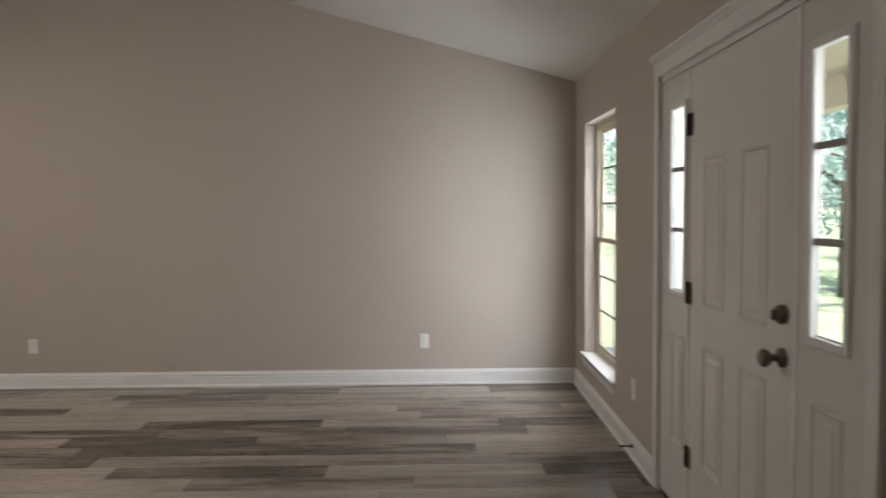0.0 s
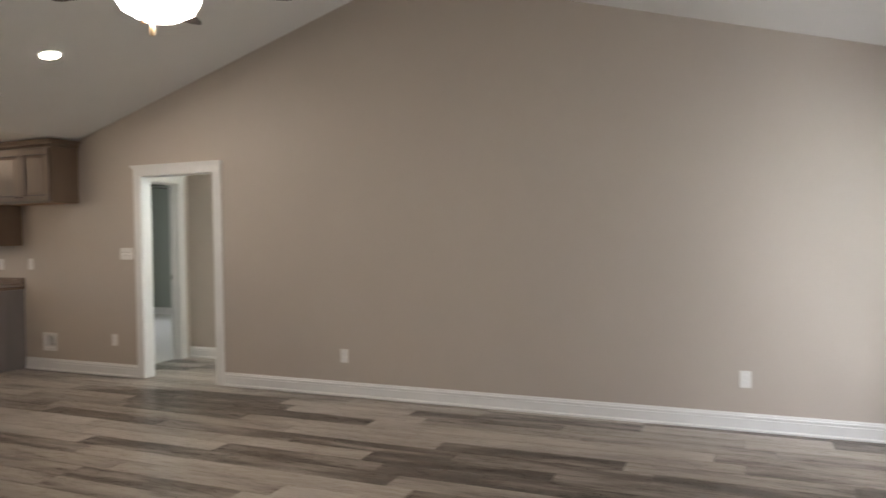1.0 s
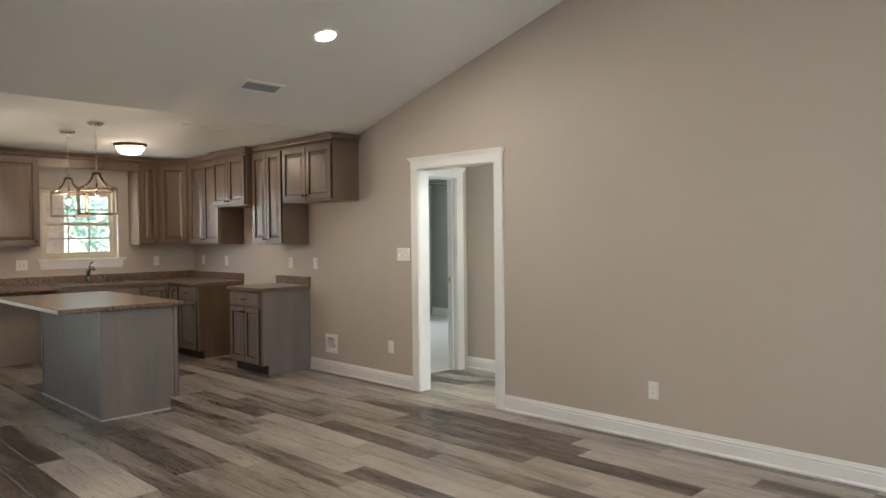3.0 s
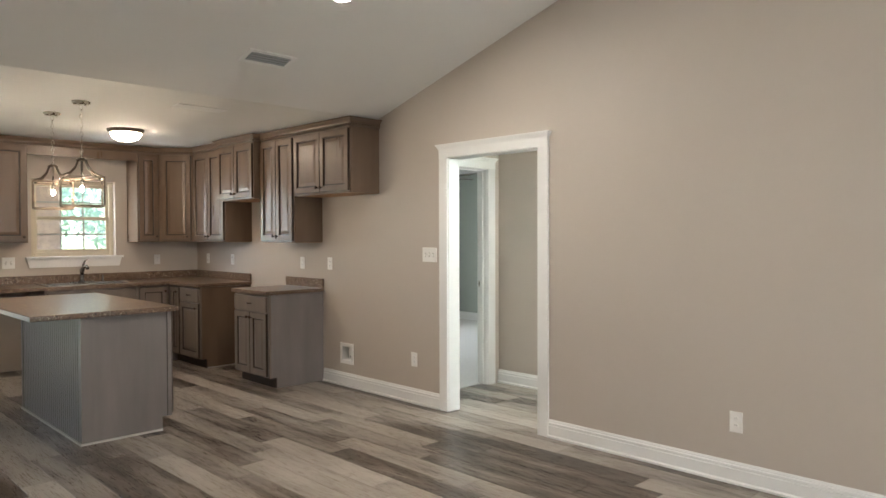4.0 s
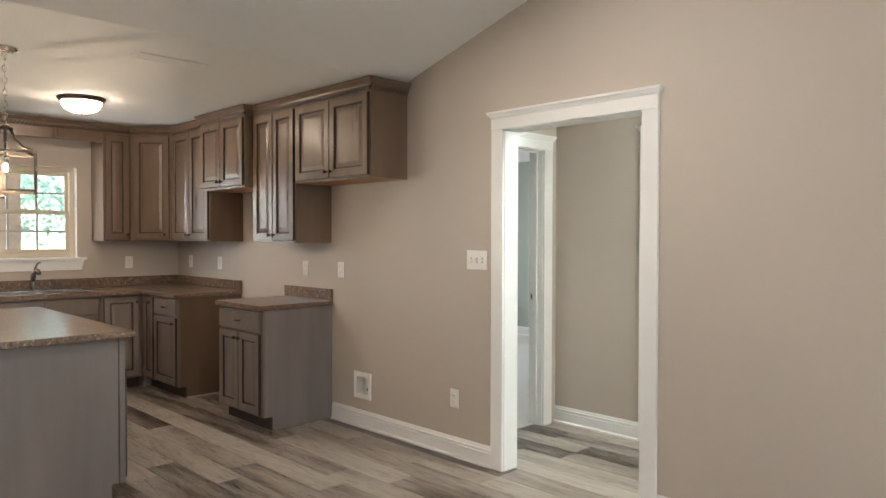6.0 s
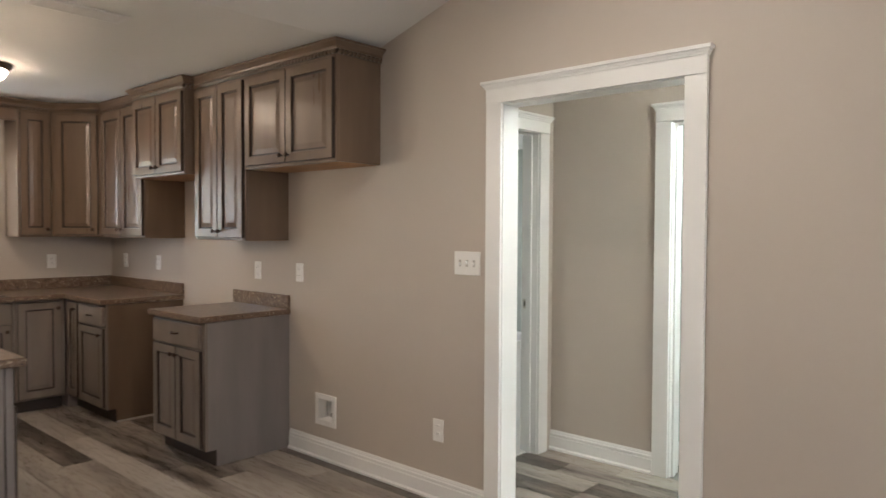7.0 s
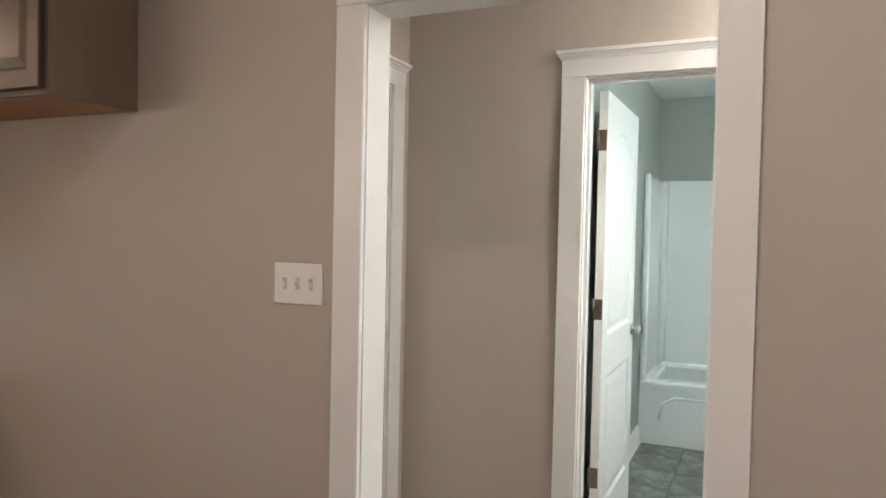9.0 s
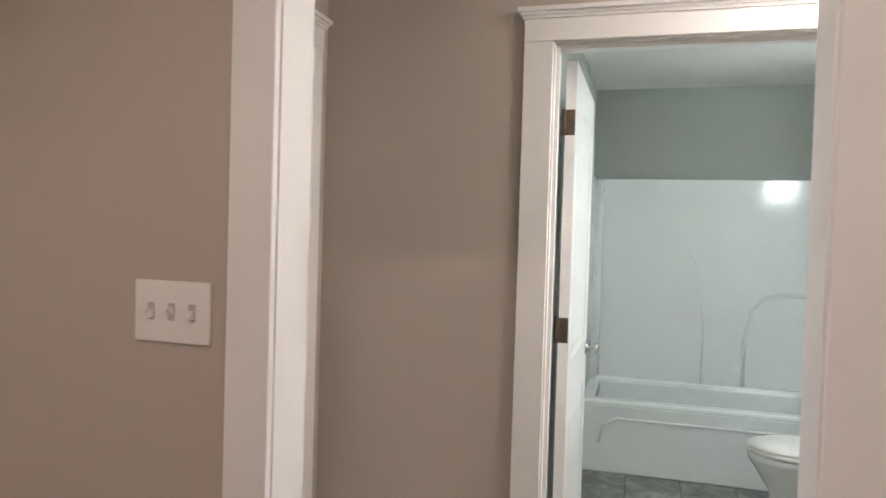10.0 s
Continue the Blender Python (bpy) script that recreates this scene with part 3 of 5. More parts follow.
def crown(root, pts, z, drop=0.0, ends=()):
    """Crown with a rope strip under it along a run of front points (x, y); outward is to the right of the way."""
    prof = [(0.0, -0.048), (0.012, -0.048), (0.014, -0.036), (0.034, -0.014), (0.042, -0.011), (0.042, 0.0), (0.0, 0.0)]
    n = len(pts)
    offs = []
    for i in range(n):
        ds = []
        if i:
            ds.append((Vector(pts[i]) - Vector(pts[i - 1])).normalized())
        if i < n - 1:
            ds.append((Vector(pts[i + 1]) - Vector(pts[i])).normalized())
        nr = [Vector((d.y, -d.x)) for d in ds]
        m = sum(nr, Vector((0, 0)))
        m = m / (m.dot(nr[0]))
        offs.append(m)
    bm = bmesh.new()
    rings = [[bm.verts.new((p[0] + o.x * d, p[1] + o.y * d, z + h)) for d, h in prof] for p, o in zip(pts, offs)]
    k = len(prof)
    for ra, rb in zip(rings, rings[1:]):
        for i in range(k):
            bm.faces.new((ra[i], ra[(i + 1) % k], rb[(i + 1) % k], rb[i]))
    bm.faces.new(rings[0])
    bm.faces.new(rings[-1][::-1])
    bmesh.ops.recalc_face_normals(bm, faces=bm.faces[:])
    cr = part("crown", bm, M_CAB, root)
    bm, back = bmesh.new(), bmesh.new()
    for a, b in zip(pts, pts[1:]):
        a, b = Vector(a), Vector(b)
        d = (b - a).normalized()
        nr, run = Vector((d.y, -d.x)), (b - a).length
        c4 = [a, b, b + nr * 0.006, a + nr * 0.006]
        slab(back, [(p.x, p.y) for p in c4], z - 0.075, z - 0.047, "xy")
        steps = max(2, int(run / 0.030))
        for i in range(steps):
            u0, u1 = run * (i + 0.2) / steps, run * (i + 0.8) / steps
            q = []
            for dh, lean, o1 in ((-0.074, -0.008, 0.013), (-0.061, 0.0, 0.021), (-0.049, 0.008, 0.013)):
                for u in (u0, u1):
                    for o in (0.004, o1):
                        pp = a + d * (u + lean) + nr * o
                        q.append(bm.verts.new((pp.x, pp.y, z + dh)))
            for k in (0, 4):
                for f in ((0, 4, 5, 1), (2, 3, 7, 6), (1, 5, 7, 3), (0, 2, 6, 4)):
                    bm.faces.new([q[k + j] for j in f])
            bm.faces.new([q[j] for j in (0, 1, 3, 2)])
            bm.faces.new([q[j] for j in (8, 10, 11, 9)])
    bmesh.ops.recalc_face_normals(bm, faces=bm.faces[:])
    rope = part("rope_strip", bm, M_CAB, cr, "carved rope strip with dark glaze")
    tagged(rope, kind="stuff")
    part("rope_backing", back, M_GLAZE_SHADE, cr)


def upper(label, m, w, z0, depth, doors, top=PLATE - 0.012, crown_pts=None, knob_low=True, inner=False):
    """A wall cabinet, 0..w along x, its back at y = 0 and its front at -depth."""
    root = thing("wall_cabinet", m, label, "cabinet", "kitchen wall cabinets")
    bm = bmesh.new()
    box(bm, 0.0008, w - 0.0008, -depth + 0.018, -0.001, z0, top - 0.02, 0.002)
    part("body", bm, M_CAB, root)
    bm = bmesh.new()
    for q in ((0.0005, 0.04, z0, top - 0.02), (w - 0.04, w - 0.0005, z0, top - 0.02), (0.04, w - 0.04, z0, z0 + 0.035), (0.04, w - 0.04, CABTOP - 0.04, top - 0.02)):
        box(bm, q[0], q[1], -depth, -depth + 0.018, q[2], q[3], 0.0015)
    part("face_frame", bm, M_CAB, root)
    part("underside", boxed(0.02, w - 0.02, -depth + 0.03, -0.01, z0 - 0.002, z0 + 0.004), M_RAWWOOD, root, "pale unfinished underside")
    dw = (w - 0.03 - 0.004 * (doors - 1)) / doors
    for i in range(doors):
        x0 = 0.015 + i * (dw + 0.004)
        kx = x0 + dw - 0.03 if (doors == 1 or i == 0) else x0 + 0.03
        cab_door(root, x0, x0 + dw, z0 + 0.018, CABTOP - 0.012, -depth - 0.02, (kx, z0 + 0.06))
    crown(root, crown_pts or [(0.0, -depth - 0.001), (w, -depth - 0.001)], top)
    return root


M_RAWWOOD = mottled("warm_cabinet_underside", (0.42, 0.22, 0.10), 0.15, 3, 0.5, stretch=(1, 8, 1))
U = 0.32
upper("taupe-stained short two-door wall cabinet over the refrigerator space", pose(-8.625, 0, 0), 0.88, 1.80, U, 2, crown_pts=[(0, -U - 0.001), (0.881, -U - 0.001), (0.881, -0.001)])
upper("taupe-stained tall narrow two-door wall cabinet", pose(-9.235, 0, 0), 0.61, UPZ, U, 2)
upper("taupe-stained deeper short wall cabinet over the range space", pose(-9.995, 0, 0), 0.76, 1.80, 0.40, 2, crown_pts=[(-0.001, -0.34), (-0.001, -0.401), (0.761, -0.401), (0.761, -0.34)])
upper("taupe-stained tall two-door wall cabinet beside the corner", pose(-10.75, 0, 0), 0.755, UPZ, U, 2)
# diagonal corner cabinet
root = thing("corner_wall_cabinet", pose(XK, 0, 0), "taupe-stained diagonal corner wall cabinet with one door", "cabinet", "kitchen wall cabinets")
bm = bmesh.new()
slab(bm, [(0.001, -0.001), (0.609, -0.001), (0.609, -U + 0.001), (U - 0.001, -0.609), (0.001, -0.609)], UPZ, PLATE - 0.03, "xy")
part("body", bm, M_CAB, root)
L = 0.29 * math.sqrt(2)
dm = pose(U, -0.61, 0, 0, 0, 45)
bm = bmesh.new()
panel_front(bm, 0.035, L - 0.035, UPZ + 0.018, CABTOP - 0.012, -0.021)
d = part("door", bm, [M_CAB, M_GLAZE_SHADE], root)
d.matrix_basis = dm
knob(L - 0.07, UPZ + 0.06, -0.021, d)
crown(root, [(U, -0.611), (0.611, -U)], PLATE - 0.012)
# beside the window: fronts face +x
east = Matrix.Rotation(radians(90), 4, "Z")
upper("taupe-stained narrow one-door wall cabinet beside the kitchen window", Matrix.Translation((XK, -0.86, 0)) @ east, 0.25, UPZ, U, 1)
upper("taupe-stained wide one-door wall cabinet beside the kitchen window", Matrix.Translation((XK, -2.55, 0)) @ east, 0.58, UPZ, U, 1)
root = thing("window_valance", Matrix.Translation((XK, -1.97, 0)) @ east, "taupe-stained plain valance board bridging the cabinets over the window", "valance")
part("board", boxed(0.001, 1.109, -U + 0.002, -U + 0.022, 2.275, PLATE - 0.02, bev=0.002), M_CAB, root)
crown(root, [(0, -U + 0.001), (1.11, -U + 0.001)], PLATE - 0.012)

D = 0.60


def lower(label, m, w, layout, ends=(False, False), depth=D, group="kitchen base cabinets", side=None):
    """A base cabinet, 0..w along x, back at y = 0, front at -depth. layout: (x0, x1, kind) with kind 'drawer', 'door', 'doors', 'both' or 'false'."""
    root = thing("base_cabinet", m, label, "cabinet", group)
    bm = bmesh.new()
    box(bm, 0.0008, w - 0.0008, -depth + 0.018, -0.001, 0.10, 0.873)
    box(bm, 0.0008, w - 0.0008, -depth + 0.075, -0.001, 0.0, 0.10)
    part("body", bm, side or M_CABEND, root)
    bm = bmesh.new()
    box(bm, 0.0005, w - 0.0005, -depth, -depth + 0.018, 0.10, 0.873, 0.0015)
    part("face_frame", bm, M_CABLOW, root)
    # near-black strip: the shade of the toe recess is put into its colour
    part("toe_kick", boxed(0.002, w - 0.002, -depth + 0.068, -depth + 0.075, 0.002, 0.10), M_GLAZE_SHADE, root)
    yf = -depth - 0.02
    for x0, x1, kind in layout:
        top = 0.855
        if kind in ("drawer", "false"):
            drawer(root, x0, x1, 0.715, top, yf) if kind == "drawer" else part("false_front", boxed(x0, x1, yf, yf + 0.02, 0.715, top, bev=0.004), M_CABLOW, root)
            top = 0.70
        xm = (x0 + x1) / 2
        if kind == "door" or x1 - x0 < 0.45:
            cab_door(root, x0, x1, 0.115, top, yf, (x1 - 0.03, top - 0.05), M_CABLOW)
        else:
            cab_door(root, x0, xm - 0.002, 0.115, top, yf, (xm - 0.03, top - 0.05), M_CABLOW)
            cab_door(root, xm + 0.002, x1, 0.115, top, yf, (xm + 0.03, top - 0.05), M_CABLOW)
    for flag, x in zip(ends, (0, w)):
        if flag:
            s = 0.012 if x else -0.012
            bm = bmesh.new()
            slab(bm, [(-0.001, 0.0), (-0.001, 0.012), (-depth + 0.075, 0.012), (-depth + 0.075, 0.0)], x, x + s, "yz")
            part("shoe_strip", bm, M_SHOE, root, "pale shoe strip")
    return root


lower("grey-taupe base cabinet with one drawer and two doors", pose(-9.265, 0, 0), 0.645, [(0.015, 0.61, "drawer")], (True, False))
# side in M_CAB: the darker brown carries the shade of the range gap
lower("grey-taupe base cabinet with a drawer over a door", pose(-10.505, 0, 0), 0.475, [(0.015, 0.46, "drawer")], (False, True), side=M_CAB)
lower("grey-taupe narrow corner base cabinet with one door", pose(-10.755, 0, 0), 0.249, [(0.03, 0.235, "door")])
root = thing("corner_cabinet", pose(XK, 0, 0), "plain blind corner base cabinet under the worktop", "cabinet", "kitchen base cabinets")
part("body", boxed(0.002, 0.604, -0.60, -0.002, 0.0, 0.872), M_CABEND, root)
lower("grey-taupe base cabinet with one door beside the sink", Matrix.Translation((XK, -0.98, 0)) @ east, 0.36, [(0.02, 0.33, "door")])
lower("grey-taupe sink base cabinet with false drawer fronts and two doors", Matrix.Translation((XK, -1.90, 0)) @ east, 0.915, [(0.02, 0.455, "false"), (0.46, 0.895, "false")])
lower("grey-taupe base cabinet with plain end beside the dishwasher space", Matrix.Translation((XK, -2.90, 0)) @ east, 0.36, [(0.02, 0.34, "drawer")])

# ---- worktops ----
TOPZ = 0.912


def edge_slab(bm, pts, z0, z1, mi=0):
    fs = slab(bm, pts, z0, z1, "xy", mi)
    es = [e for f in fs[:2] for e in f.edges]
    bmesh.ops.bevel(bm, geom=list(set(es)), offset=0.009, segments=3, affect="EDGES", profile=0.6)


top = thing("worktop", pose(0, 0, 0.875), "brown speckled granite-look laminate L-shaped worktop", "worktop")
bm = bmesh.new()
C = 0.64
SY0, SY1, SX0, SX1 = -1.84, -1.02, XK + 0.10, XK + 0.55
edge_slab(bm, [(XK + C, -C), (XK + C, SY1 + 0.02), (XK + 0.001, SY1 + 0.02), (XK + 0.001, -0.001), (-10.015, -0.001), (-10.015, -C)], 0, 0.037)
edge_slab(bm, [(XK + 0.001, -2.92), (XK + C, -2.92), (XK + C, SY0 - 0.02), (XK + 0.001, SY0 - 0.02)], 0, 0.037)
box(bm, XK + 0.001, SX0 - 0.005, SY0 - 0.0205, SY1 + 0.0205, 0, 0.037)
box(bm, SX1 + 0.005, XK + C - 0.004, SY0 - 0.0205, SY1 + 0.0205, 0, 0.037)
part("top", bm, M_COUNTER, top)
part("backsplash", boxed(XK + 0.02, -10.015, -0.02, -0.001, 0.037, 0.127, bev=0.003), M_COUNTER, top)
part("backsplash", boxed(XK + 0.001, XK + 0.02, -2.92, -0.001, 0.037, 0.128, bev=0.003), M_COUNTER, top)
top = thing("worktop", pose(0, 0, 0.875), "short brown speckled granite-look laminate worktop on one cabinet", "worktop")
bm = bmesh.new()
edge_slab(bm, [(-9.275, -C), (-8.606, -C), (-8.606, -0.001), (-9.275, -0.001)], 0, 0.037)
part("top", bm, M_COUNTER, top)
part("backsplash", boxed(-9.275, -8.608, -0.02, -0.001, 0.037, 0.127, bev=0.003), M_COUNTER, top)

# sink and faucet
sink = thing("sink", pose((SX0 + SX1) / 2, (SY0 + SY1) / 2, TOPZ), "stainless steel double-bowl drop-in sink", "sink")
bm = bmesh.new()
hx, hy = (SX1 - SX0) / 2 + 0.012, (SY1 - SY0) / 2 + 0.012
for q in ((-hx, -hx + 0.08, -hy, hy), (hx - 0.03, hx, -hy, hy), (-hx + 0.08, hx - 0.03, -hy, -hy + 0.03), (-hx + 0.08, hx - 0.03, hy - 0.03, hy), (-hx + 0.08, hx - 0.03, -0.018, 0.018)):
    box(bm, q[0], q[1], q[2], q[3], 0.0005, 0.006, 0.0025)
part("rim", bm, M_STEEL, sink)
for a, b in ((-hy + 0.03, -0.018), (0.018, hy - 0.03)):
    bm = bmesh.new()
    x0, x1 = -hx + 0.08, hx - 0.03
    for q in ((x0, x0 + 0.002, a, b), (x1 - 0.002, x1, a, b), (x0, x1, a, a + 0.002), (x0, x1, b - 0.002, b)):
        box(bm, q[0], q[1], q[2], q[3], -0.17, 0.004)
    box(bm, x0, x1, a, b, -0.172, -0.17)
    lathe(bm, [(0.04, -0.17), (0.04, -0.167), (0.02, -0.168)], ((x0 + x1) / 2, (a + b) / 2, 0), "z", 16)
    part("bowl", bm, M_STEEL, sink)
fau = thing("faucet", pose(SX0 + 0.03, -1.40, TOPZ + 0.006), "chrome single-lever kitchen faucet", "faucet")
bm = bmesh.new()
box(bm, -0.028, 0.028, -0.12, 0.12, 0.0, 0.009, 0.004)
part("base_plate", bm, M_CHROME, fau)
bm = bmesh.new()
lathe(bm, [(0.027, 0.005), (0.024, 0.03), (0.02, 0.09), (0.024, 0.13), (0.02, 0.15)], (0, 0, 0), "z", 16)
tube(bm, [(0, 0, 0.08), (0.05, 0, 0.15), (0.11, 0, 0.185), (0.16, 0, 0.18), (0.185, 0, 0.155)], [0.018, 0.017, 0.016, 0.017, 0.019], 12)
part("spout", bm, M_CHROME, fau)
bm = bmesh.new()
tube(bm, [(0, 0, 0.145), (0.005, 0.012, 0.19), (0.02, 0.03, 0.235), (0.045, 0.045, 0.25)], [0.012, 0.009, 0.009, 0.007], 10)
part("lever", bm, M_CHROME, fau)
spr = thing("side_sprayer", pose(SX0 + 0.03, -1.18, TOPZ + 0.006), "small chrome sink side sprayer", "sprayer")
bm = bmesh.new()
lathe(bm, [(0.02, 0), (0.018, 0.01), (0.01, 0.02), (0.011, 0.06), (0.008, 0.075)], (0, 0, 0), "z", 12)
part("sprayer_body", bm, M_CHROME, spr)

# ---- island ----
IX0, IX1, IY0, IY1 = -9.47, -7.985, -2.42, -1.80
isl = thing("kitchen_island", pose(0, 0, 0), "grey-taupe kitchen island with beadboard back and plain end panels", "island")
bm = bmesh.new()
box(bm, IX0 + 0.02, IX1 - 0.02, IY0 + 0.012, IY1 - 0.03, 0.10, 0.873)
box(bm, IX0 + 0.02, IX1 - 0.02, IY0 + 0.012, IY1 - 0.075, 0.0, 0.10)
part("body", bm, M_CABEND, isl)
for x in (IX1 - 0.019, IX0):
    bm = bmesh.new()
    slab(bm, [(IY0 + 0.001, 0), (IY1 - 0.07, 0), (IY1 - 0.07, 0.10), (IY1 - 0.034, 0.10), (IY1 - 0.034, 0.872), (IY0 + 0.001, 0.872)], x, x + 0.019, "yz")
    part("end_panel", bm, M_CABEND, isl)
n = 30
bw = (IX1 - IX0 - 0.08) / n
bm = bmesh.new()
slab(bm, [(0.005, 0.002), (bw - 0.005, 0.002), (bw - 0.0015, 0.007), (bw - 0.0015, 0.0115), (0.0015, 0.0115), (0.0015, 0.007)], 0.0, 0.872, "xy")
bead = meshed("bead_board", bm, M_CABEND)
for i in range(n):
    ob = new("bead_board", bead)
    ob.parent = isl
    ob.location = (IX0 + 0.04 + i * bw, IY0, 0)
part("corner_stile", boxed(IX0, IX0 + 0.04, IY0 - 0.004, IY0 + 0.0115, 0.0, 0.872, bev=0.002), M_CABEND, isl)
part("corner_stile", boxed(IX1 - 0.04, IX1 + 0.001, IY0 - 0.004, IY0 + 0.0115, 0.0, 0.872, bev=0.002), M_CABEND, isl)
bm = bmesh.new()
box(bm, IX0, IX1 + 0.012, IY0 - 0.014, IY0 - 0.002, 0, 0.012)
box(bm, IX1, IX1 + 0.012, IY0 - 0.002, IY1 - 0.07, 0, 0.012)
part("shoe_strip", bm, M_SHOE, isl, "pale shoe strip")
bm = bmesh.new()
box(bm, IX0, IX1 + 0.002, IY1 - 0.028, IY1 + 0.002, 0.10, 0.872, 0.002)
part("face_frame", bm, M_CABEND, isl)
part("stile_joint", boxed(IX1 - 0.019, IX1 - 0.004, IY1 - 0.034, IY1 - 0.028, 0.10, 0.872), M_GLAZE_SHADE, isl)
for i in range(3):
    x1 = IX1 - 0.03 - i * 0.41
    bm = bmesh.new()
    panel_front(bm, -x1, -x1 + 0.39, 0.115, 0.70, -IY1 - 0.022)
    d = part("door", bm, [M_CAB, M_GLAZE_SHADE], isl)
    d.matrix_basis = Matrix.Rotation(math.pi, 4, "Z")
itop = thing("island_worktop", pose(0, 0, 0.875), "brown speckled laminate island top with one pale unlaminated edge", "worktop")
bm = bmesh.new()
edge_slab(bm, [(IX0 - 0.20, -2.74), (-7.935, -2.74), (-7.935, -1.765), (IX0 - 0.20, -1.765)], 0, 0.037)
part("top", bm, M_COUNTER, itop)
part("raw_edge", boxed(IX0 - 0.2, -7.94, -2.744, -2.7385, 0.003, 0.03), M_RAW, itop, "pale unlaminated edge")

# ---- lamps ----
def chain(bm, x, y, z0, z1, r=0.011):
    n = int((z1 - z0) / 0.032)
    for i in range(n):
        z = z0 + (z1 - z0) * (i + 0.5) / n
        h = 0.021
        pts = []
        for k in range(10):
            a = 2 * math.pi * k / 10
            u, v = r * math.cos(a), h * math.sin(a)
            pts.append((x + u, y, z + v) if i % 2 else (x, y + u, z + v))
        tube(bm, pts, 0.0022, 5, closed=True)


M_BULB = glowing("warm_bulb", WARM, GLOW_BULB)


def pendant(x, y):
    root = thing("pendant_lamp", pose(x, y, PLATE - 0.80, 0, 0, -15.5), "brushed nickel open-cage lantern pendant with a lit bulb", "lamp", "pendants over the island")
    bm = bmesh.new()
    lathe(bm, [(0.066, 0.80), (0.066, 0.788), (0.05, 0.775), (0.012, 0.77)], n=24)
    part("canopy", bm, M_NICKEL, root)
    bm = bmesh.new()
    chain(bm, 0, 0, 0.40, 0.77)
    part("chain", bm, M_NICKEL, root)
    bm = bmesh.new()
    tube(bm, [(0.03 * math.cos(a * math.pi / 8), 0, 0.392 + 0.03 * math.sin(a * math.pi / 8)) for a in range(16)], 0.004, 6, closed=True)
    part("ring", bm, M_NICKEL, root)
    h, s = 0.215, 0.146
    b = 0.0068
    for z in (0.0, h):
        for sx, sy in ((1, 0), (-1, 0), (0, 1), (0, -1)):
            if sx:
                part("cage_bar", boxed(sx * s - b, sx * s + b, -s - b, s + b, z - b, z + b, bev=0.001), M_BRASSY, root)
            else:
                part("cage_bar", boxed(-s + b, s - b, sy * s - b, sy * s + b, z - b, z + b, bev=0.001), M_BRASSY, root)
    for sx in (-1, 1):
        for sy in (-1, 1):
            part("cage_bar", boxed(sx * s - b, sx * s + b, sy * s - b, sy * s + b, b, h - b), M_BRASSY, root)
    bm = bmesh.new()
    for sx in (-1, 1):
        for sy in (-1, 1):
            tube(bm, [(sx * s, sy * s, h), (sx * 0.085, sy * 0.085, h + 0.03), (sx * 0.045, sy * 0.045, h + 0.08), (sx * 0.025, sy * 0.025, h + 0.135)], 0.008, 6)
    lathe(bm, [(0.04, h + 0.13), (0.042, h + 0.14), (0.02, h + 0.15), (0.008, h + 0.16)], n=16)
    part("roof_frame", bm, M_BRASSY, root)
    bm = bmesh.new()
    lathe(bm, [(0.008, h + 0.135), (0.008, h - 0.02), (0.015, h - 0.015), (0.015, h - 0.06)], n=12)
    part("socket", bm, M_NICKEL, root)
    bm = bmesh.new()
    lathe(bm, [(0.009, h - 0.06), (0.015, h - 0.068), (0.020, h - 0.082), (0.017, h - 0.10), (0.005, h - 0.118)], n=16)
    bulb = part("bulb", bm, M_GLASS, root, "clear candle bulb")
    bulb.visible_shadow = False
    bm = bmesh.new()
    lathe(bm, [(0.005, h - 0.064), (0.009, h - 0.074), (0.009, h - 0.092), (0.004, h - 0.104)], n=10)
    part("filament", bm, M_BULB, bulb, "glowing filament")


pendant(-8.66, -2.19)
pendant(-9.35, -2.20)


def flush(x, y, r, mat_glow, name, label):
    root = thing(name, pose(x, y, PLATE), label, "lamp")
    bm = bmesh.new()
    lathe(bm, [(r, 0.0), (r, -0.008), (r * 0.97, -0.02), (r * 0.9, -0.032), (r * 0.84, -0.034)], n=32)
    part("pan", bm, M_BRASSY, root)
    bm = bmesh.new()
    lathe(bm, [(r * 0.84, -0.03), (r * 0.82, -0.05), (r * 0.68, -0.085), (r * 0.4, -0.108), (r * 0.05, -0.115)], n=32)
    part("bowl", bm, mat_glow, root, "lit frosted glass bowl")
    bm = bmesh.new()
    lathe(bm, [(0.008, -0.113), (0.01, -0.122), (0.004, -0.132)], n=12)
    part("finial", bm, M_NICKEL, root)


flush(-9.90, -1.40, 0.17, glowing("kitchen_bowl_glow", (1.0, 0.78, 0.57), GLOW_FLUSH), "flush_ceiling_lamp", "lit frosted flush kitchen lamp with a bronze rim on the ceiling")
flush(-5.35, 0.62, 0.15, glowing("hall_bowl_glow", (0.95, 1.0, 0.91), GLOW_HALL), "hall_ceiling_lamp", "lit frosted flush lamp on the hall ceiling")

SLOPE = math.degrees(math.atan((RIDGE_Z - PLATE) / (RIDGE_X - FLAT_X)))


def on_slope(x, y):
    """A pose on the kitchen-side slope: z out of the ceiling, x up the slope."""
    z = PLATE + (x - FLAT_X) * (RIDGE_Z - PLATE) / (RIDGE_X - FLAT_X)
    return pose(x, y, z, 0, -SLOPE, 0)


can = thing("recessed_lamp", on_slope(-6.34, -1.42), "lit white recessed can lamp in the sloping ceiling", "lamp")
bm = bmesh.new()
lathe(bm, [(0.085, 0.0), (0.085, -0.006), (0.070, -0.009), (0.063, -0.004), (0.063, 0.0)], n=32)
part("trim_ring", bm, M_TRIM, can)
bm = bmesh.new()
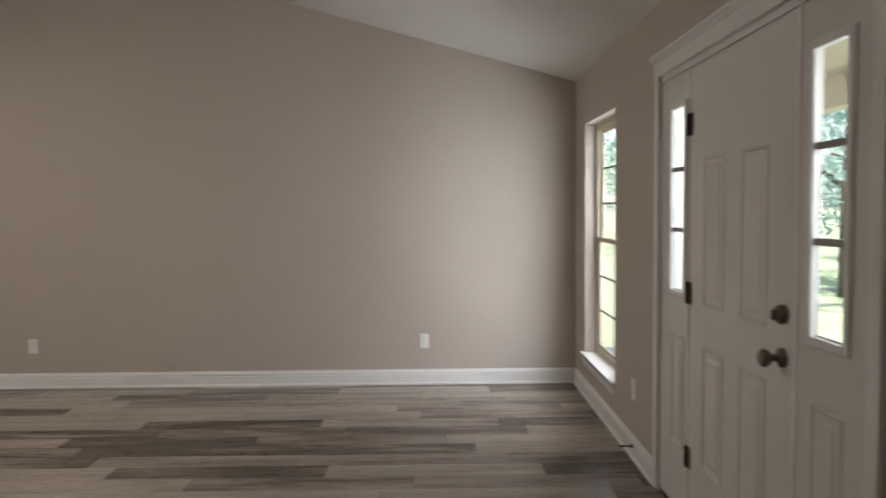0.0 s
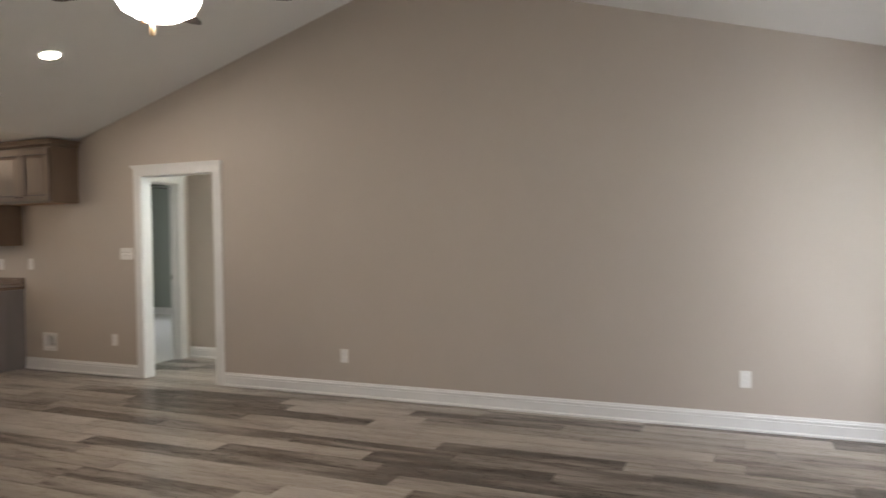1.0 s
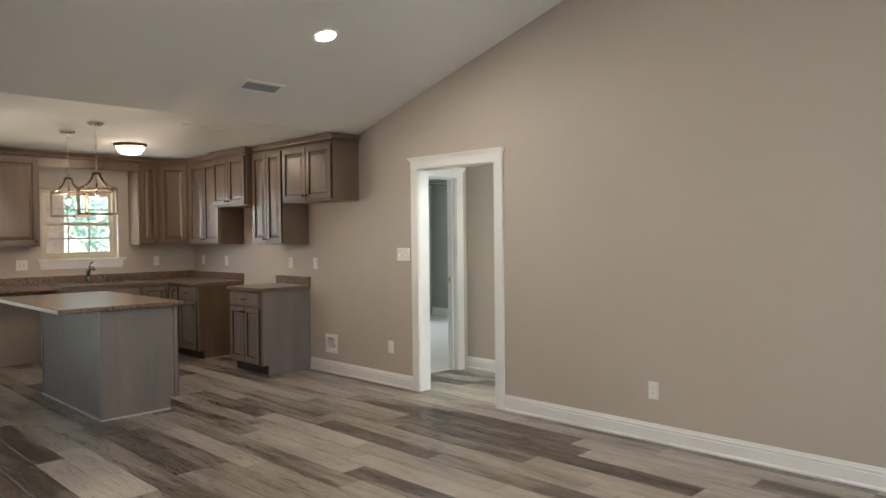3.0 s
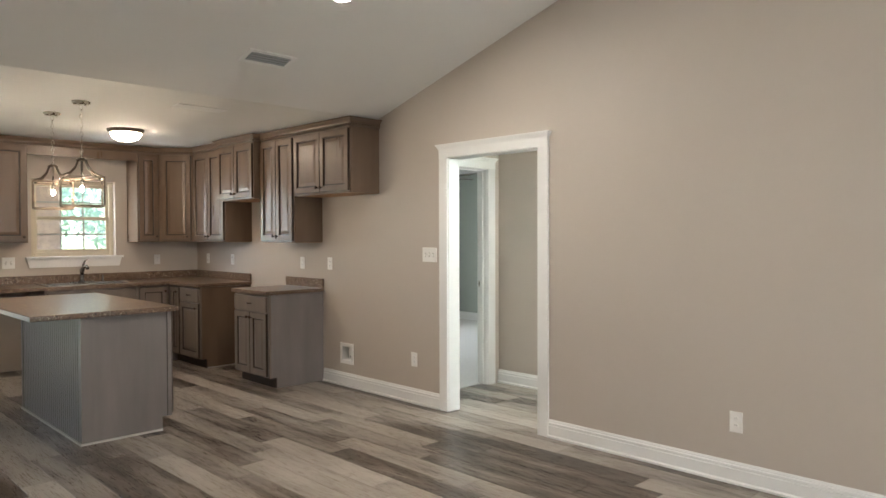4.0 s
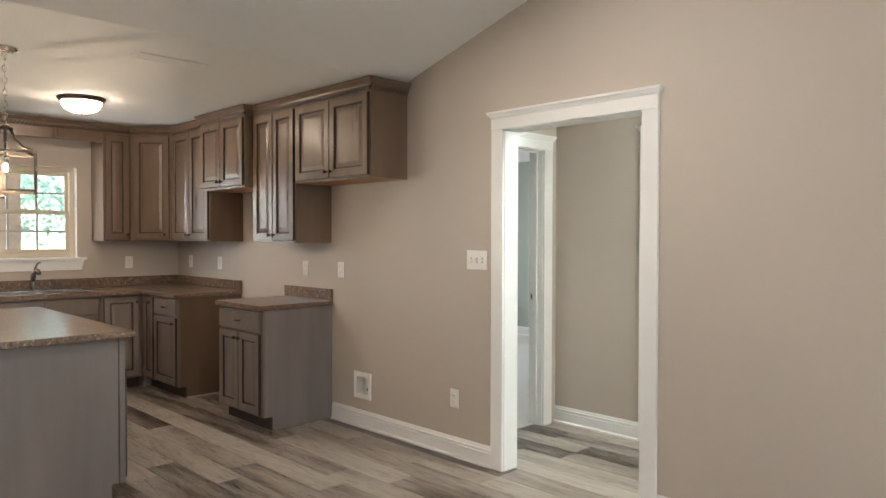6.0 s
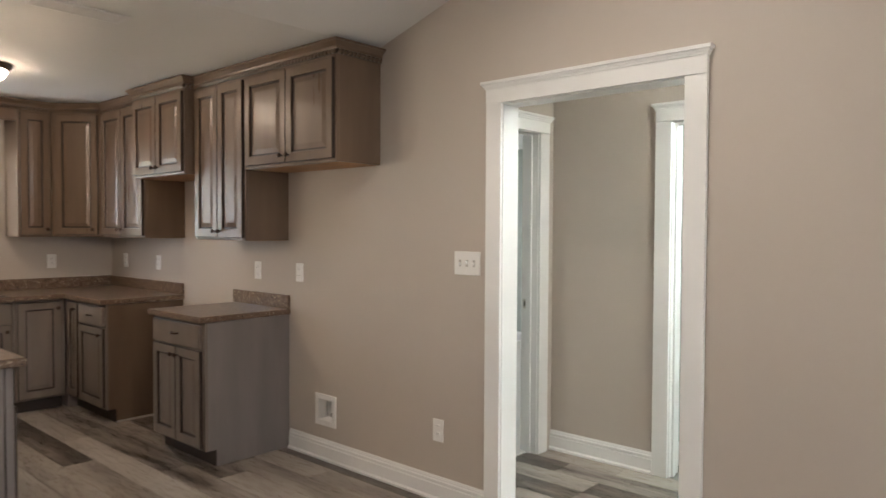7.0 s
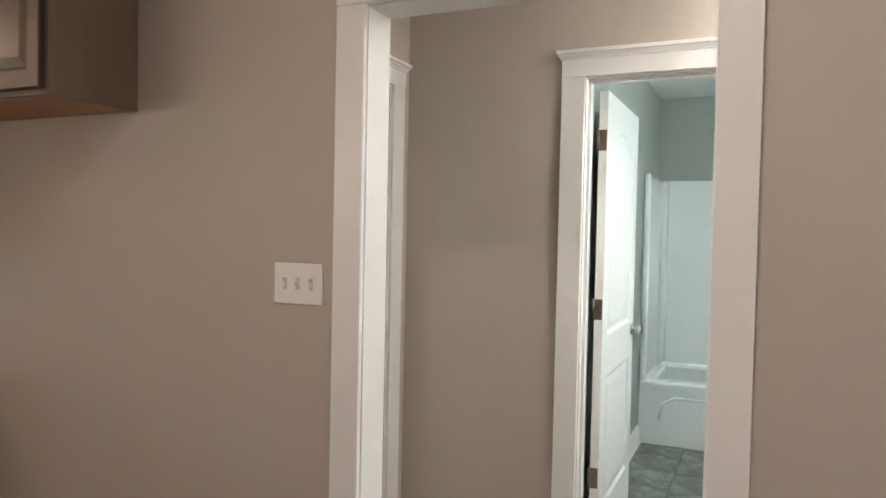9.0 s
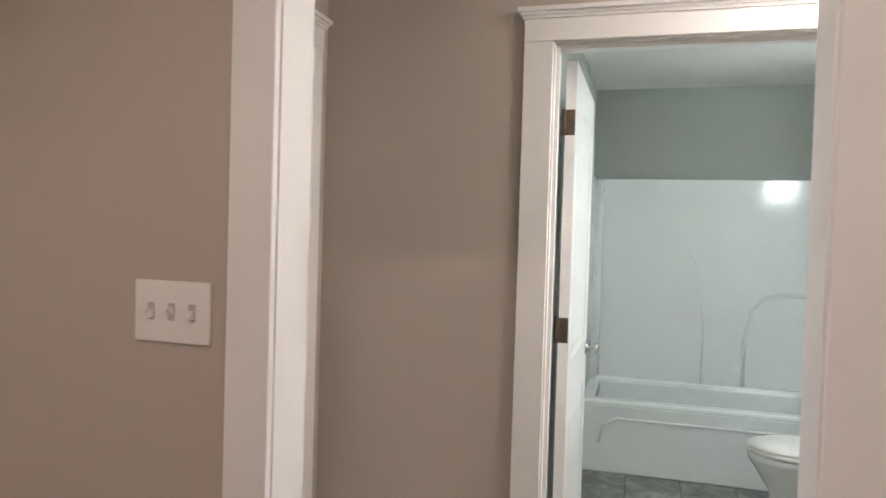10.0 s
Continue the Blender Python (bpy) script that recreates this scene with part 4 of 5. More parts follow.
lathe(bm, [(0.062, -0.003), (0.05, -0.006), (0.01, -0.008)], n=32)
part("lens", bm, glowing("can_glow", SOFT, GLOW_CAN), can, "lit lens")

# ceiling fan with light
def ceiling_fan(m, rod, bowl_mat, label, bowl_label, first):
    """A five-blade fan; its pose is at the bottom of the bowl, rod: the ceiling's height over that."""
    fan = thing("ceiling_fan", m, label, "fan")
    bm = bmesh.new()
    lathe(bm, [(0.012, 0.28), (0.012, rod - 0.05)], n=12)
    part("downrod", bm, M_BRONZE, fan)
    bm = bmesh.new()
    lathe(bm, [(0.03, rod - 0.12), (0.065, rod - 0.08), (0.07, rod - 0.005)], n=20)
    part("canopy", bm, M_BRONZE, fan)
    bm = bmesh.new()
    lathe(bm, [(0.09, 0.135), (0.11, 0.15), (0.12, 0.20), (0.115, 0.26), (0.06, 0.29), (0.02, 0.30)], n=28)
    part("motor", bm, M_BRONZE, fan)
    bm = bmesh.new()
    lathe(bm, [(0.20, 0.12), (0.195, 0.10), (0.165, 0.05), (0.10, 0.015), (0.01, 0.0)], n=36)
    part("bowl", bm, bowl_mat, fan, bowl_label)
    bm = bmesh.new()
    lathe(bm, [(0.20, 0.115), (0.205, 0.122), (0.12, 0.135), (0.07, 0.14)], n=36)
    part("light_fitter", bm, M_BRONZE, fan)
    for i, az in enumerate([first - 72 * k for k in range(5)]):
        bm = bmesh.new()
        outline = [(0.19, -0.045), (0.60, -0.068), (0.645, -0.055), (0.66, 0.0), (0.645, 0.055), (0.60, 0.068), (0.19, 0.045)]
        slab(bm, outline, -0.004, 0.004, "xy")
        bl = part("blade", bm, M_BLADE, fan)
        bl.matrix_basis = Matrix.Translation((0, 0, 0.185)) @ Matrix.Rotation(radians(az), 4, "Z") @ Matrix.Rotation(radians(11), 4, "X")
        bm = bmesh.new()
        slab(bm, [(0.10, -0.018), (0.2, -0.03), (0.25, -0.025), (0.25, 0.025), (0.2, 0.03), (0.10, 0.018)], -0.011, -0.005, "xy")
        part("blade_bracket", bm, M_BRONZE, bl)
    for dx, dy, dz in ((0.006, -0.105, -0.035), (0.047, -0.088, -0.095)):
        bm = bmesh.new()
        tube(bm, [(dx, dy, 0.13), (dx, dy, dz + 0.045)], 0.0015, 5)
        lathe(bm, [(0.005, dz + 0.05), (0.011, dz + 0.045), (0.012, dz), (0.007, dz - 0.004)], (dx, dy, 0), "z", 10, mi=1)
        part("pull_chain", bm, [M_NICKEL, M_PULL], fan, "pull chain with a maple end")


ceiling_fan(pose(-3.96, -2.71, 2.50), 1.10, glowing("fan_bowl_glow", (1.0, 0.92, 0.80), GLOW_FAN), "ceiling fan with walnut blades and a lit frosted bowl", "lit frosted glass bowl", 118)
ceiling_fan(pose(-9.45, 2.25, 1.99), 0.45, M_PLASTIC, "unlit ceiling fan with walnut blades in the bedroom", "unlit white glass bowl", 8)


# ---- air vents ----
def vent(m, w, h, label, pitch, half, mat):
    root = thing("ceiling_vent", m, label, "vent", "ceiling vents")
    bm = bmesh.new()
    b = 0.028
    for q in ((-w / 2, -w / 2 + b, -h / 2, h / 2), (w / 2 - b, w / 2, -h / 2, h / 2), (-w / 2 + b, w / 2 - b, -h / 2, -h / 2 + b), (-w / 2 + b, w / 2 - b, h / 2 - b, h / 2)):
        box(bm, q[0], q[1], q[2], q[3], -0.009, 0.0, 0.002)
    part("frame", bm, M_TRIM, root)
    # near-black sheet on the uncut ceiling, coloured for the shade inside the duct
    part("backing", boxed(-w / 2 + b, w / 2 - b, -h / 2 + b, h / 2 - b, -0.002, -0.0005), M_VENTBACK, root)
    k = max(3, int((w - 2 * b) / pitch))
    for i in range(k):
        x = -w / 2 + b + (w - 2 * b) * (i + 0.5) / k
        bm = bmesh.new()
        slab(bm, [(x + half, -0.003), (x + half - 0.002, -0.003), (x - half, -0.009), (x - half + 0.002, -0.0095)], -h / 2 + b, h / 2 - b, "xz")
        part("slat", bm, mat, root)


vent(on_slope(-7.155, -1.462), 0.17, 0.36, "white slatted air vent in the sloping ceiling", 0.028, 0.0065, M_VENT)
vent(pose(-8.29, -1.415, PLATE), 0.16, 0.42, "white slatted air vent in the flat kitchen ceiling", 0.028, 0.009, M_TRIM)


# ---- wall plates ----
def plate(m, kind, label):
    """A plate whose face looks along -y of its pose; its middle at the pose."""
    root = thing({"outlet": "wall_outlet", "switch": "light_switch", "triple": "light_switch", "double": "light_switch", "rocker": "wall_outlet"}[kind], m, label, "outlet" if kind in ("outlet", "rocker") else "switch", "wall plates")
    w = {"outlet": 0.074, "switch": 0.074, "double": 0.12, "triple": 0.17, "rocker": 0.074}[kind]
    part("cover", boxed(-w / 2, w / 2, -0.007, 0, -0.06, 0.06, bev=0.003), M_PLASTIC, root)
    if kind == "outlet":
        for z in (-0.02, 0.02):
            bm = bmesh.new()
            lathe(bm, [(0.017, -0.006), (0.0165, -0.0085), (0.012, -0.009)], (0, 0, z), "y", 16, squash=(1, 0.86))
            for x in (-0.006, 0.006):
                box(bm, x - 0.001, x + 0.001, -0.0095, -0.0088, z - 0.002, z + 0.007, mi=1)
            part("socket", bm, [M_PLASTIC, M_SLOT], root)
    elif kind == "rocker":
        bm = bmesh.new()
        box(bm, -0.0175, 0.0175, -0.0074, -0.006, -0.0345, 0.0345, mi=1)
        box(bm, -0.0162, 0.0162, -0.0095, -0.007, -0.033, 0.033, 0.001)
        for z in (-0.02, 0.02):
            for x in (-0.006, 0.006):
                box(bm, x - 0.001, x + 0.001, -0.0101, -0.0092, z - 0.003, z + 0.005, mi=2)
        part("face", bm, [M_PLASTIC, M_SHOE, M_SLOT], root)
    else:
        n = {"switch": 1, "double": 2, "triple": 3}[kind]
        for i in range(n):
            x = (i - (n - 1) / 2) * 0.046
            bm = bmesh.new()
            # grey slot patch: shading round the lever is put into its colour
            box(bm, x - 0.0075, x + 0.0075, -0.0076, -0.006, -0.017, 0.017, mi=1)
            tilt = 0.009 if i == 1 else -0.009
            slab(bm, [(-0.006, -0.008 + tilt * 0.2), (-0.022, tilt - 0.004), (-0.022, tilt + 0.005), (-0.006, 0.008 + tilt * 0.2)], x - 0.005, x + 0.005, "yz")
            part("toggle", bm, [M_PLASTIC, M_SHOE], root)
            for z in (-0.03, 0.03):
                bm = bmesh.new()
                lathe(bm, [(0.003, -0.0065), (0.0028, -0.0078)], (x, 0, z), "y", 8)
                part("screw", bm, M_PLASTIC, root)


for x, z in ((-1.27, 0.366), (-4.545, 0.355), (-7.287, 0.372)):
    plate(pose(x, 0, z), "outlet", "white outlet plate low on the greige wall")
for x in (-8.98, -10.44, -11.06):
    plate(pose(x, 0, 1.15), "rocker", "white outlet plate above the worktop")
plate(pose(-8.503, 0, 1.155), "rocker", "white outlet plate on the bare refrigerator wall")
plate(pose(-7.093, 0, 1.266), "triple", "white three-gang toggle switch plate beside the cased opening")
plate(pose(XK, -0.51, 1.145, 0, 0, 90), "outlet", "white outlet plate above the worktop")
plate(pose(XK, -2.08, 1.145, 0, 0, 90), "double", "white two-gang switch plate above the worktop")
plate(pose(XK, -2.42, 1.145, 0, 0, 90), "outlet", "white outlet plate above the worktop")
plate(pose(0, -1.785, 0.40, 0, 0, -90), "outlet", "white outlet plate low on the front wall")

# recessed box for the refrigerator's water line
wb = thing("water_line_box", pose(-8.236, 0, 0.31), "white recessed refrigerator water-line box with a small valve", "valve box")
bm = bmesh.new()
for q in ((-0.10, -0.066, -0.098, 0.098), (0.066, 0.10, -0.098, 0.098), (-0.066, 0.066, -0.098, -0.064), (-0.066, 0.066, 0.064, 0.098)):
    box(bm, q[0], q[1], -0.009, 0.0, q[2], q[3], 0.002)
part("flange", bm, M_PLASTIC, wb)
bm = bmesh.new()
box(bm, -0.066, 0.066, 0.068, 0.072, -0.064, 0.064)
for q in ((-0.069, -0.066, -0.064, 0.064), (0.066, 0.069, -0.064, 0.064)):
    box(bm, q[0], q[1], -0.006, 0.07, q[2], q[3])
for q in ((-0.067, -0.064), (0.064, 0.067)):
    box(bm, -0.066, 0.066, -0.006, 0.07, q[0], q[1])
part("recess", bm, M_PLASTIC, wb)
bm = bmesh.new()
tube(bm, [(0.035, 0.05, -0.064), (0.035, 0.05, -0.035)], 0.006, 8)
lathe(bm, [(0.012, 0.02), (0.012, 0.045)], (0.03, 0, -0.03), "y", 10)
part("valve", bm, M_BRASSY, wb, "small brass valve")

stop = thing("door_stop", pose(-0.016, -1.82, 0.075), "bronze spring door stop on the baseboard", "door stop")
bm = bmesh.new()
lathe(bm, [(0.012, 0.0), (0.011, -0.008), (0.005, -0.012), (0.005, -0.06), (0.008, -0.062), (0.008, -0.075)], (0, 0, 0), "x", 10)
part("spring", bm, M_BRONZE, stop)

# ---- hall and bathroom ----
bdoor = thing("bathroom_door", pose(-6.508, 1.305, 0, 0, 0, 90), "white two-panel arch-top interior door standing open", "door")
bm = bmesh.new()
W, H, Y0 = 0.785, 2.035, -0.036
pu, pv = (0.11, W - 0.11), (1.06, 1.86)


def arch(u0, u1, v0, v1, rise, k=10):
    pts = [(u0, v0), (u1, v0)]
    for i in range(k + 1):
        u = u1 + (u0 - u1) * i / k
        s = (u - u0) / (u1 - u0) * 2 - 1
        pts.append((u, v1 - rise * s * s))
    return pts


def ring_panel(bm, outer, inner, depth0, depth1):
    n = len(outer)
    va = [bm.verts.new((u, depth0, v)) for u, v in outer]
    vb = [bm.verts.new((u, depth1, v)) for u, v in inner]
    for i in range(n):
        bm.faces.new((va[i], va[(i + 1) % n], vb[(i + 1) % n], vb[i]))


def shrink(pts, d):
    cx, cz = sum(p[0] for p in pts) / len(pts), sum(p[1] for p in pts) / len(pts)
    us, vs = [p[0] for p in pts], [p[1] for p in pts]
    fu, fv = 1 - 2 * d / (max(us) - min(us)), 1 - 2 * d / (max(vs) - min(vs))
    mu, mv = (max(us) + min(us)) / 2, (max(vs) + min(vs)) / 2
    return [(mu + (u - mu) * fu, mv + (v - mv) * fv) for u, v in pts]


box(bm, 0, W, Y0 + 0.008, -0.008, 0.012, H)
for face, out in ((Y0, 1), (0.0, -1)):
    f1 = face + out * 0.008
    for q in ((0, 0.105, 0.012, H), (W - 0.105, W, 0.012, H), (0.105, W - 0.105, 0.012, 0.22), (0.105, W - 0.105, 0.80, 0.98)):
        box(bm, q[0], q[1], face, f1, q[2], q[3])
    up = arch(0.105, W - 0.105, 0.98, 1.90, 0.10)
    slab(bm, [(0.105, H), (0.105, up[-1][1])] + up[2:][::-1][1:-1] + [(W - 0.105, up[2][1]), (W - 0.105, H)], face, f1, "xz")
    for pts in (up, [(0.105, 0.22), (W - 0.105, 0.22), (W - 0.105, 0.80), (0.105, 0.80)]):
        ring_panel(bm, pts, shrink(pts, 0.016), face, f1 + out * 0.0002)
        a, b2 = shrink(pts, 0.03), shrink(pts, 0.055)
        ring_panel(bm, a, b2, f1, face + out * 0.002)
        bm.faces.new([bm.verts.new((u, face + out * 0.002, v)) for u, v in b2])
bmesh.ops.recalc_face_normals(bm, faces=bm.faces[:])
dslab = part("door_slab", bm, M_TRIM, bdoor)
for z in (1.825, 1.104, 0.377):
    bm = bmesh.new()
    lathe(bm, [(0.007, z - 0.045), (0.007, z + 0.045)], (-0.006, 0.004, 0), "z", 10)
    box(bm, -0.002, 0.0005, Y0 + 0.003, 0.004, z - 0.044, z + 0.044, 0.0005)
    part("hinge", bm, M_KNOB, dslab, "bronze hinge")
for s in (-1, 1):
    f = Y0 if s < 0 else 0.0
    bm = bmesh.new()
    lathe(bm, [(0.03, f), (0.03, f + s * 0.006), (0.012, f + s * 0.01), (0.011, f + s * 0.03), (0.024, f + s * 0.04), (0.027, f + s * 0.052), (0.018, f + s * 0.062)], (W - 0.06, 0, 0.935), "y", 18)
    part("knob", bm, M_STEEL, dslab, "chrome knob")

tub = thing("tub_surround", pose(BATH_X0, 3.20, 0), "white glossy one-piece tub and shower surround", "bathtub")
TW, TD = 1.59, 0.715
part("apron", boxed(0.002, TW, 0.0, 0.05, 0.0, 0.42, bev=0.012), M_TUB, tub)
part("rim", boxed(0.002, TW, 0.0, 0.10, 0.40, 0.44, bev=0.018), M_TUB, tub)
part("rim", boxed(0.002, 0.10, 0.08, TD, 0.36, 0.438, bev=0.012), M_TUB, tub)
part("rim", boxed(TW - 0.14, TW, 0.08, TD, 0.36, 0.438, bev=0.012), M_TUB, tub)
part("rim", boxed(0.05, TW - 0.05, TD - 0.09, TD, 0.08, 0.46, bev=0.03), M_TUB, tub)
part("basin", boxed(0.05, TW - 0.05, 0.04, TD, 0.06, 0.10, bev=0.01), M_TUB, tub)
bm = bmesh.new()
tube(bm, [(0.14, -0.001, 0.18), (0.16, -0.002, 0.29), (0.24, -0.002, 0.335), (0.8, -0.002, 0.335), (1.32, -0.002, 0.335), (1.40, -0.002, 0.29), (1.42, -0.001, 0.18)], 0.009, 8)
part("apron_rib", bm, M_TUB, tub)
part("side_panel", boxed(0.002, 0.03, 0.03, TD, 0.44, 1.835, bev=0.008), M_TUB, tub)
part("back_panel", boxed(0.03, TW - 0.03, TD - 0.03, TD, 0.44, 1.835, bev=0.008), M_TUB, tub)
part("side_panel", boxed(TW - 0.03, TW, 0.03, TD, 0.44, 1.835, bev=0.008), M_TUB, tub)
part("front_flange", boxed(0.002, 0.045, 0.0, 0.05, 0.43, 1.84, bev=0.015), M_TUB, tub)
part("front_flange", boxed(TW - 0.045, TW, 0.0, 0.05, 0.43, 1.84, bev=0.015), M_TUB, tub)
bm = bmesh.new()
lathe(bm, [(0.05, 0.44), (0.05, 1.82)], (0.035, TD - 0.035, 0), "z", 20)
part("corner_cove", bm, M_TUB, tub)
bm = bmesh.new()
tube(bm, [(0.76, TD - 0.027, 0.46), (0.765, TD - 0.027, 0.85), (0.72, TD - 0.027, 1.2), (0.60, TD - 0.027, 1.5)], [0.007, 0.009, 0.007, 0.003], 8)
part("moulded_rib", bm, M_TUB, tub)
bm = bmesh.new()
tube(bm, [(1.02, TD - 0.027, 0.46), (1.02, TD - 0.025, 0.75), (1.06, TD - 0.025, 0.95), (1.14, TD - 0.025, 1.05), (1.25, TD - 0.025, 1.08), (1.4, TD - 0.025, 1.08)], 0.016, 10)
part("moulded_shelf", bm, M_TUB, tub)

wc = thing("toilet", pose(-5.36, 2.62, 0, 0, 0, 0), "white glazed toilet with its lid closed", "toilet")
bm = bmesh.new()
prof = [(0.115, 0.0), (0.12, 0.02), (0.10, 0.10), (0.105, 0.2), (0.15, 0.30), (0.18, 0.36), (0.185, 0.39), (0.16, 0.395)]
lathe(bm, prof, (-0.10, 0, 0), "z", 28, squash=(1.35, 1))
box(bm, -0.02, 0.30, -0.11, 0.11, 0.0, 0.36, 0.03)
part("bowl", bm, M_TUB, wc)
bm = bmesh.new()
lathe(bm, [(0.15, 0.397), (0.187, 0.40), (0.19, 0.41), (0.187, 0.418), (0.15, 0.42)], (-0.10, 0, 0), "z", 32, squash=(1.35, 1))
part("seat", bm, M_PLASTIC, wc)
bm = bmesh.new()
lathe(bm, [(0.17, 0.421), (0.186, 0.425), (0.186, 0.433), (0.16, 0.443), (0.02, 0.447)], (-0.10, 0, 0), "z", 32, squash=(1.35, 1))
part("lid", bm, M_PLASTIC, wc)
bm = bmesh.new()
box(bm, 0.17, 0.36, -0.21, 0.21, 0.38, 0.74, 0.025)
box(bm, 0.16, 0.37, -0.22, 0.22, 0.74, 0.775, 0.012)
part("tank", bm, M_TUB, wc)

van = thing("vanity_light", pose(BATH_X1, 1.9, 2.0), "nickel vanity light bar with three lit frosted shades", "lamp")
part("backplate", boxed(-0.02, -0.001, -0.30, 0.30, -0.05, 0.05, bev=0.006), M_NICKEL, van)
M_VAN = glowing("vanity_shade_glow", COOL, GLOW_BATH)
for vy in (-0.21, 0.0, 0.21):
    bm = bmesh.new()
    tube(bm, [(-0.02, vy, 0.0), (-0.09, vy, 0.0), (-0.11, vy, -0.02)], 0.01, 8)
    arm = part("arm", bm, M_NICKEL, van)
    bm = bmesh.new()
    lathe(bm, [(0.03, -0.02), (0.045, -0.05), (0.058, -0.12), (0.055, -0.125), (0.01, -0.126)], (-0.11, vy, 0), "z", 20)
    part("shade", bm, M_VAN, arm, "lit frosted glass shade")

# ---- outdoors ----
gm = boxed(-260, 260, -260, 260, -0.75, -0.25)
setting("ground", gm, M_LAWN, "green mown lawn round the house")
setting("pavement_front", boxed(0.15, 2.6, -7.4, 1.6, -0.3, -0.02), M_CONC, "pale concrete front porch slab")
setting("pavement_back", boxed(-14.2, XK - 0.15, -5.0, 1.5, -0.3, -0.02), M_CONC, "pale concrete back porch slab")


def porch(x0, x1, y0, y1, label, name):
    root = thing(name, pose((x0 + x1) / 2, (y0 + y1) / 2, 2.62), label, "porch roof")
    bm = bmesh.new()
    cx, cy = (x0 + x1) / 2, (y0 + y1) / 2
    n = int((y1 - y0) / 0.15)
    for i in range(n):
        a = y0 + (y1 - y0) * i / n
        box(bm, x0 - cx, x1 - cx, a - cy, a + (y1 - y0) / n - 0.006 - cy, 0.0, 0.02)
    part("soffit", bm, M_SOFFIT, root)
    part("roof_deck", boxed(x0 - cx, x1 - cx, y0 - cy, y1 - cy, 0.022, 0.2), M_SOFFIT, root)
    edge = x1 if x1 > 0 else x0
    part("beam", boxed(edge - cx - 0.1, edge - cx + 0.1, y0 - cy, y1 - cy, -0.28, -0.001), M_SOFFIT, root)


def pier(x, y, half):
    root = thing("porch_pier", pose(x, y, -0.02), "pinkish brick porch pier", "pier", "porch piers")
    bm = bmesh.new()
    box(bm, -half, half, -half, half, 0.0, 2.36, 0.008)
    part("shaft", bm, M_POST, root)
    part("foot", boxed(-half - 0.03, half + 0.03, -half - 0.03, half + 0.03, 0, 0.12, bev=0.01), M_CONC, root)


porch(0.16, 2.5, -7.4, 1.5, "front porch roof with a ribbed tan soffit", "front_porch_roof")
porch(-14.2, XK - 0.16, -5.0, 1.5, "back porch roof with a ribbed tan soffit", "back_porch_roof")
for y in (-6.9, 1.30):
    pier(2.38, y, 0.13)
pier(-13.9, -1.05, 0.17)
pier(-13.9, -4.6, 0.17)

rng = random.Random(4)


def crown_mesh(name, n, height, spread, leaf, mat):
    vs, fs = [], []
    clumps = []
    for _ in range(46):
        a, h = rng.uniform(0, 2 * math.pi), rng.uniform(0.22, 1.0)
        r = spread * math.sqrt(rng.random()) * (1.05 - 0.75 * abs(h - 0.45))
        clumps.append((r * math.cos(a), r * math.sin(a), h * height, rng.uniform(0.5, 1.1) * spread * 0.32))
    for _ in range(n):
        cx, cy, cz, cr = clumps[rng.randrange(len(clumps))]
        d = Vector((rng.gauss(0, 1), rng.gauss(0, 1), rng.gauss(0, 0.8))).normalized() * cr * rng.uniform(0.55, 1.05)
        p = Vector((cx, cy, cz)) + d
        u = Vector((rng.gauss(0, 1), rng.gauss(0, 1), rng.gauss(0, 1))).normalized()
        v = u.cross(Vector((rng.gauss(0, 1), rng.gauss(0, 1), rng.gauss(0, 1)))).normalized()
        s = leaf * rng.uniform(0.6, 1.3)
        k = len(vs)
        vs += [tuple(p - u * s), tuple(p + v * s * 0.5), tuple(p + u * s), tuple(p - v * s * 0.5)]
        fs.append((k, k + 1, k + 2, k + 3))
    me = bpy.data.meshes.new(name)
    me.from_pydata(vs, [], fs)
    me.materials.append(mat)
    return me


def tree(m, height, spread, mat, label):
    root = thing("tree", m, label, "tree", "trees round the house")
    bm = bmesh.new()
    tube(bm, [(0, 0, -0.3), (0.02, 0.01, height * 0.25), (-0.06, 0.05, height * 0.55), (0.02, 0.0, height * 0.85)], [0.2, 0.16, 0.1, 0.03], 10)
    for k in range(7):
        a, z = k * 2.4, height * (0.28 + 0.07 * k)
        tube(bm, [(0, 0, z), (math.cos(a) * spread * 0.35, math.sin(a) * spread * 0.35, z + height * 0.08), (math.cos(a) * spread * 0.75, math.sin(a) * spread * 0.75, z + height * 0.13)], [0.07, 0.05, 0.02], 6)
    part("trunk", bm, M_BARK, root)
    cr = new("crown", crown_mesh("crown", 3600, height, spread, 0.11, mat))
    cr.parent = root
    return root


t1 = tree(pose(18, -2.6, -0.25), 7.5, 3.0, M_LEAF, "leafy green broad tree on the lawn")
t2 = tree(pose(-24, 4.5, -0.25), 7.0, 2.8, M_LEAF2, "leafy blue-green tree on the lawn")
for i, (x, y) in enumerate(((20, 4), (22, -9), (9.5, 9), (27, 1), (13, 15), (7.5, 19), (6.5, 7.2), (3.5, 24), (17, 22), (10, 30))):
    copy_thing(t1 if i % 2 else t2, pose(x, y, -0.25, 0, 0, 77 * i))
for i, (x, y) in enumerate(((-27, 1.5), (-25, 9.5), (-32, -9), (-33, 13), (-27, -13))):
    copy_thing(t2 if i % 2 else t1, pose(x, y, -0.25, 0, 0, 61 * i))
far = crown_mesh("far_woods", 10000, 11, 6, 0.5, M_LEAF2)
vs = np.empty(len(far.vertices) * 3)
far.vertices.foreach_get("co", vs)
vs = vs.reshape(-1, 3)
ang = np.repeat(np.random.RandomState(3).uniform(0, 2 * math.pi, len(vs) // 4), 4)
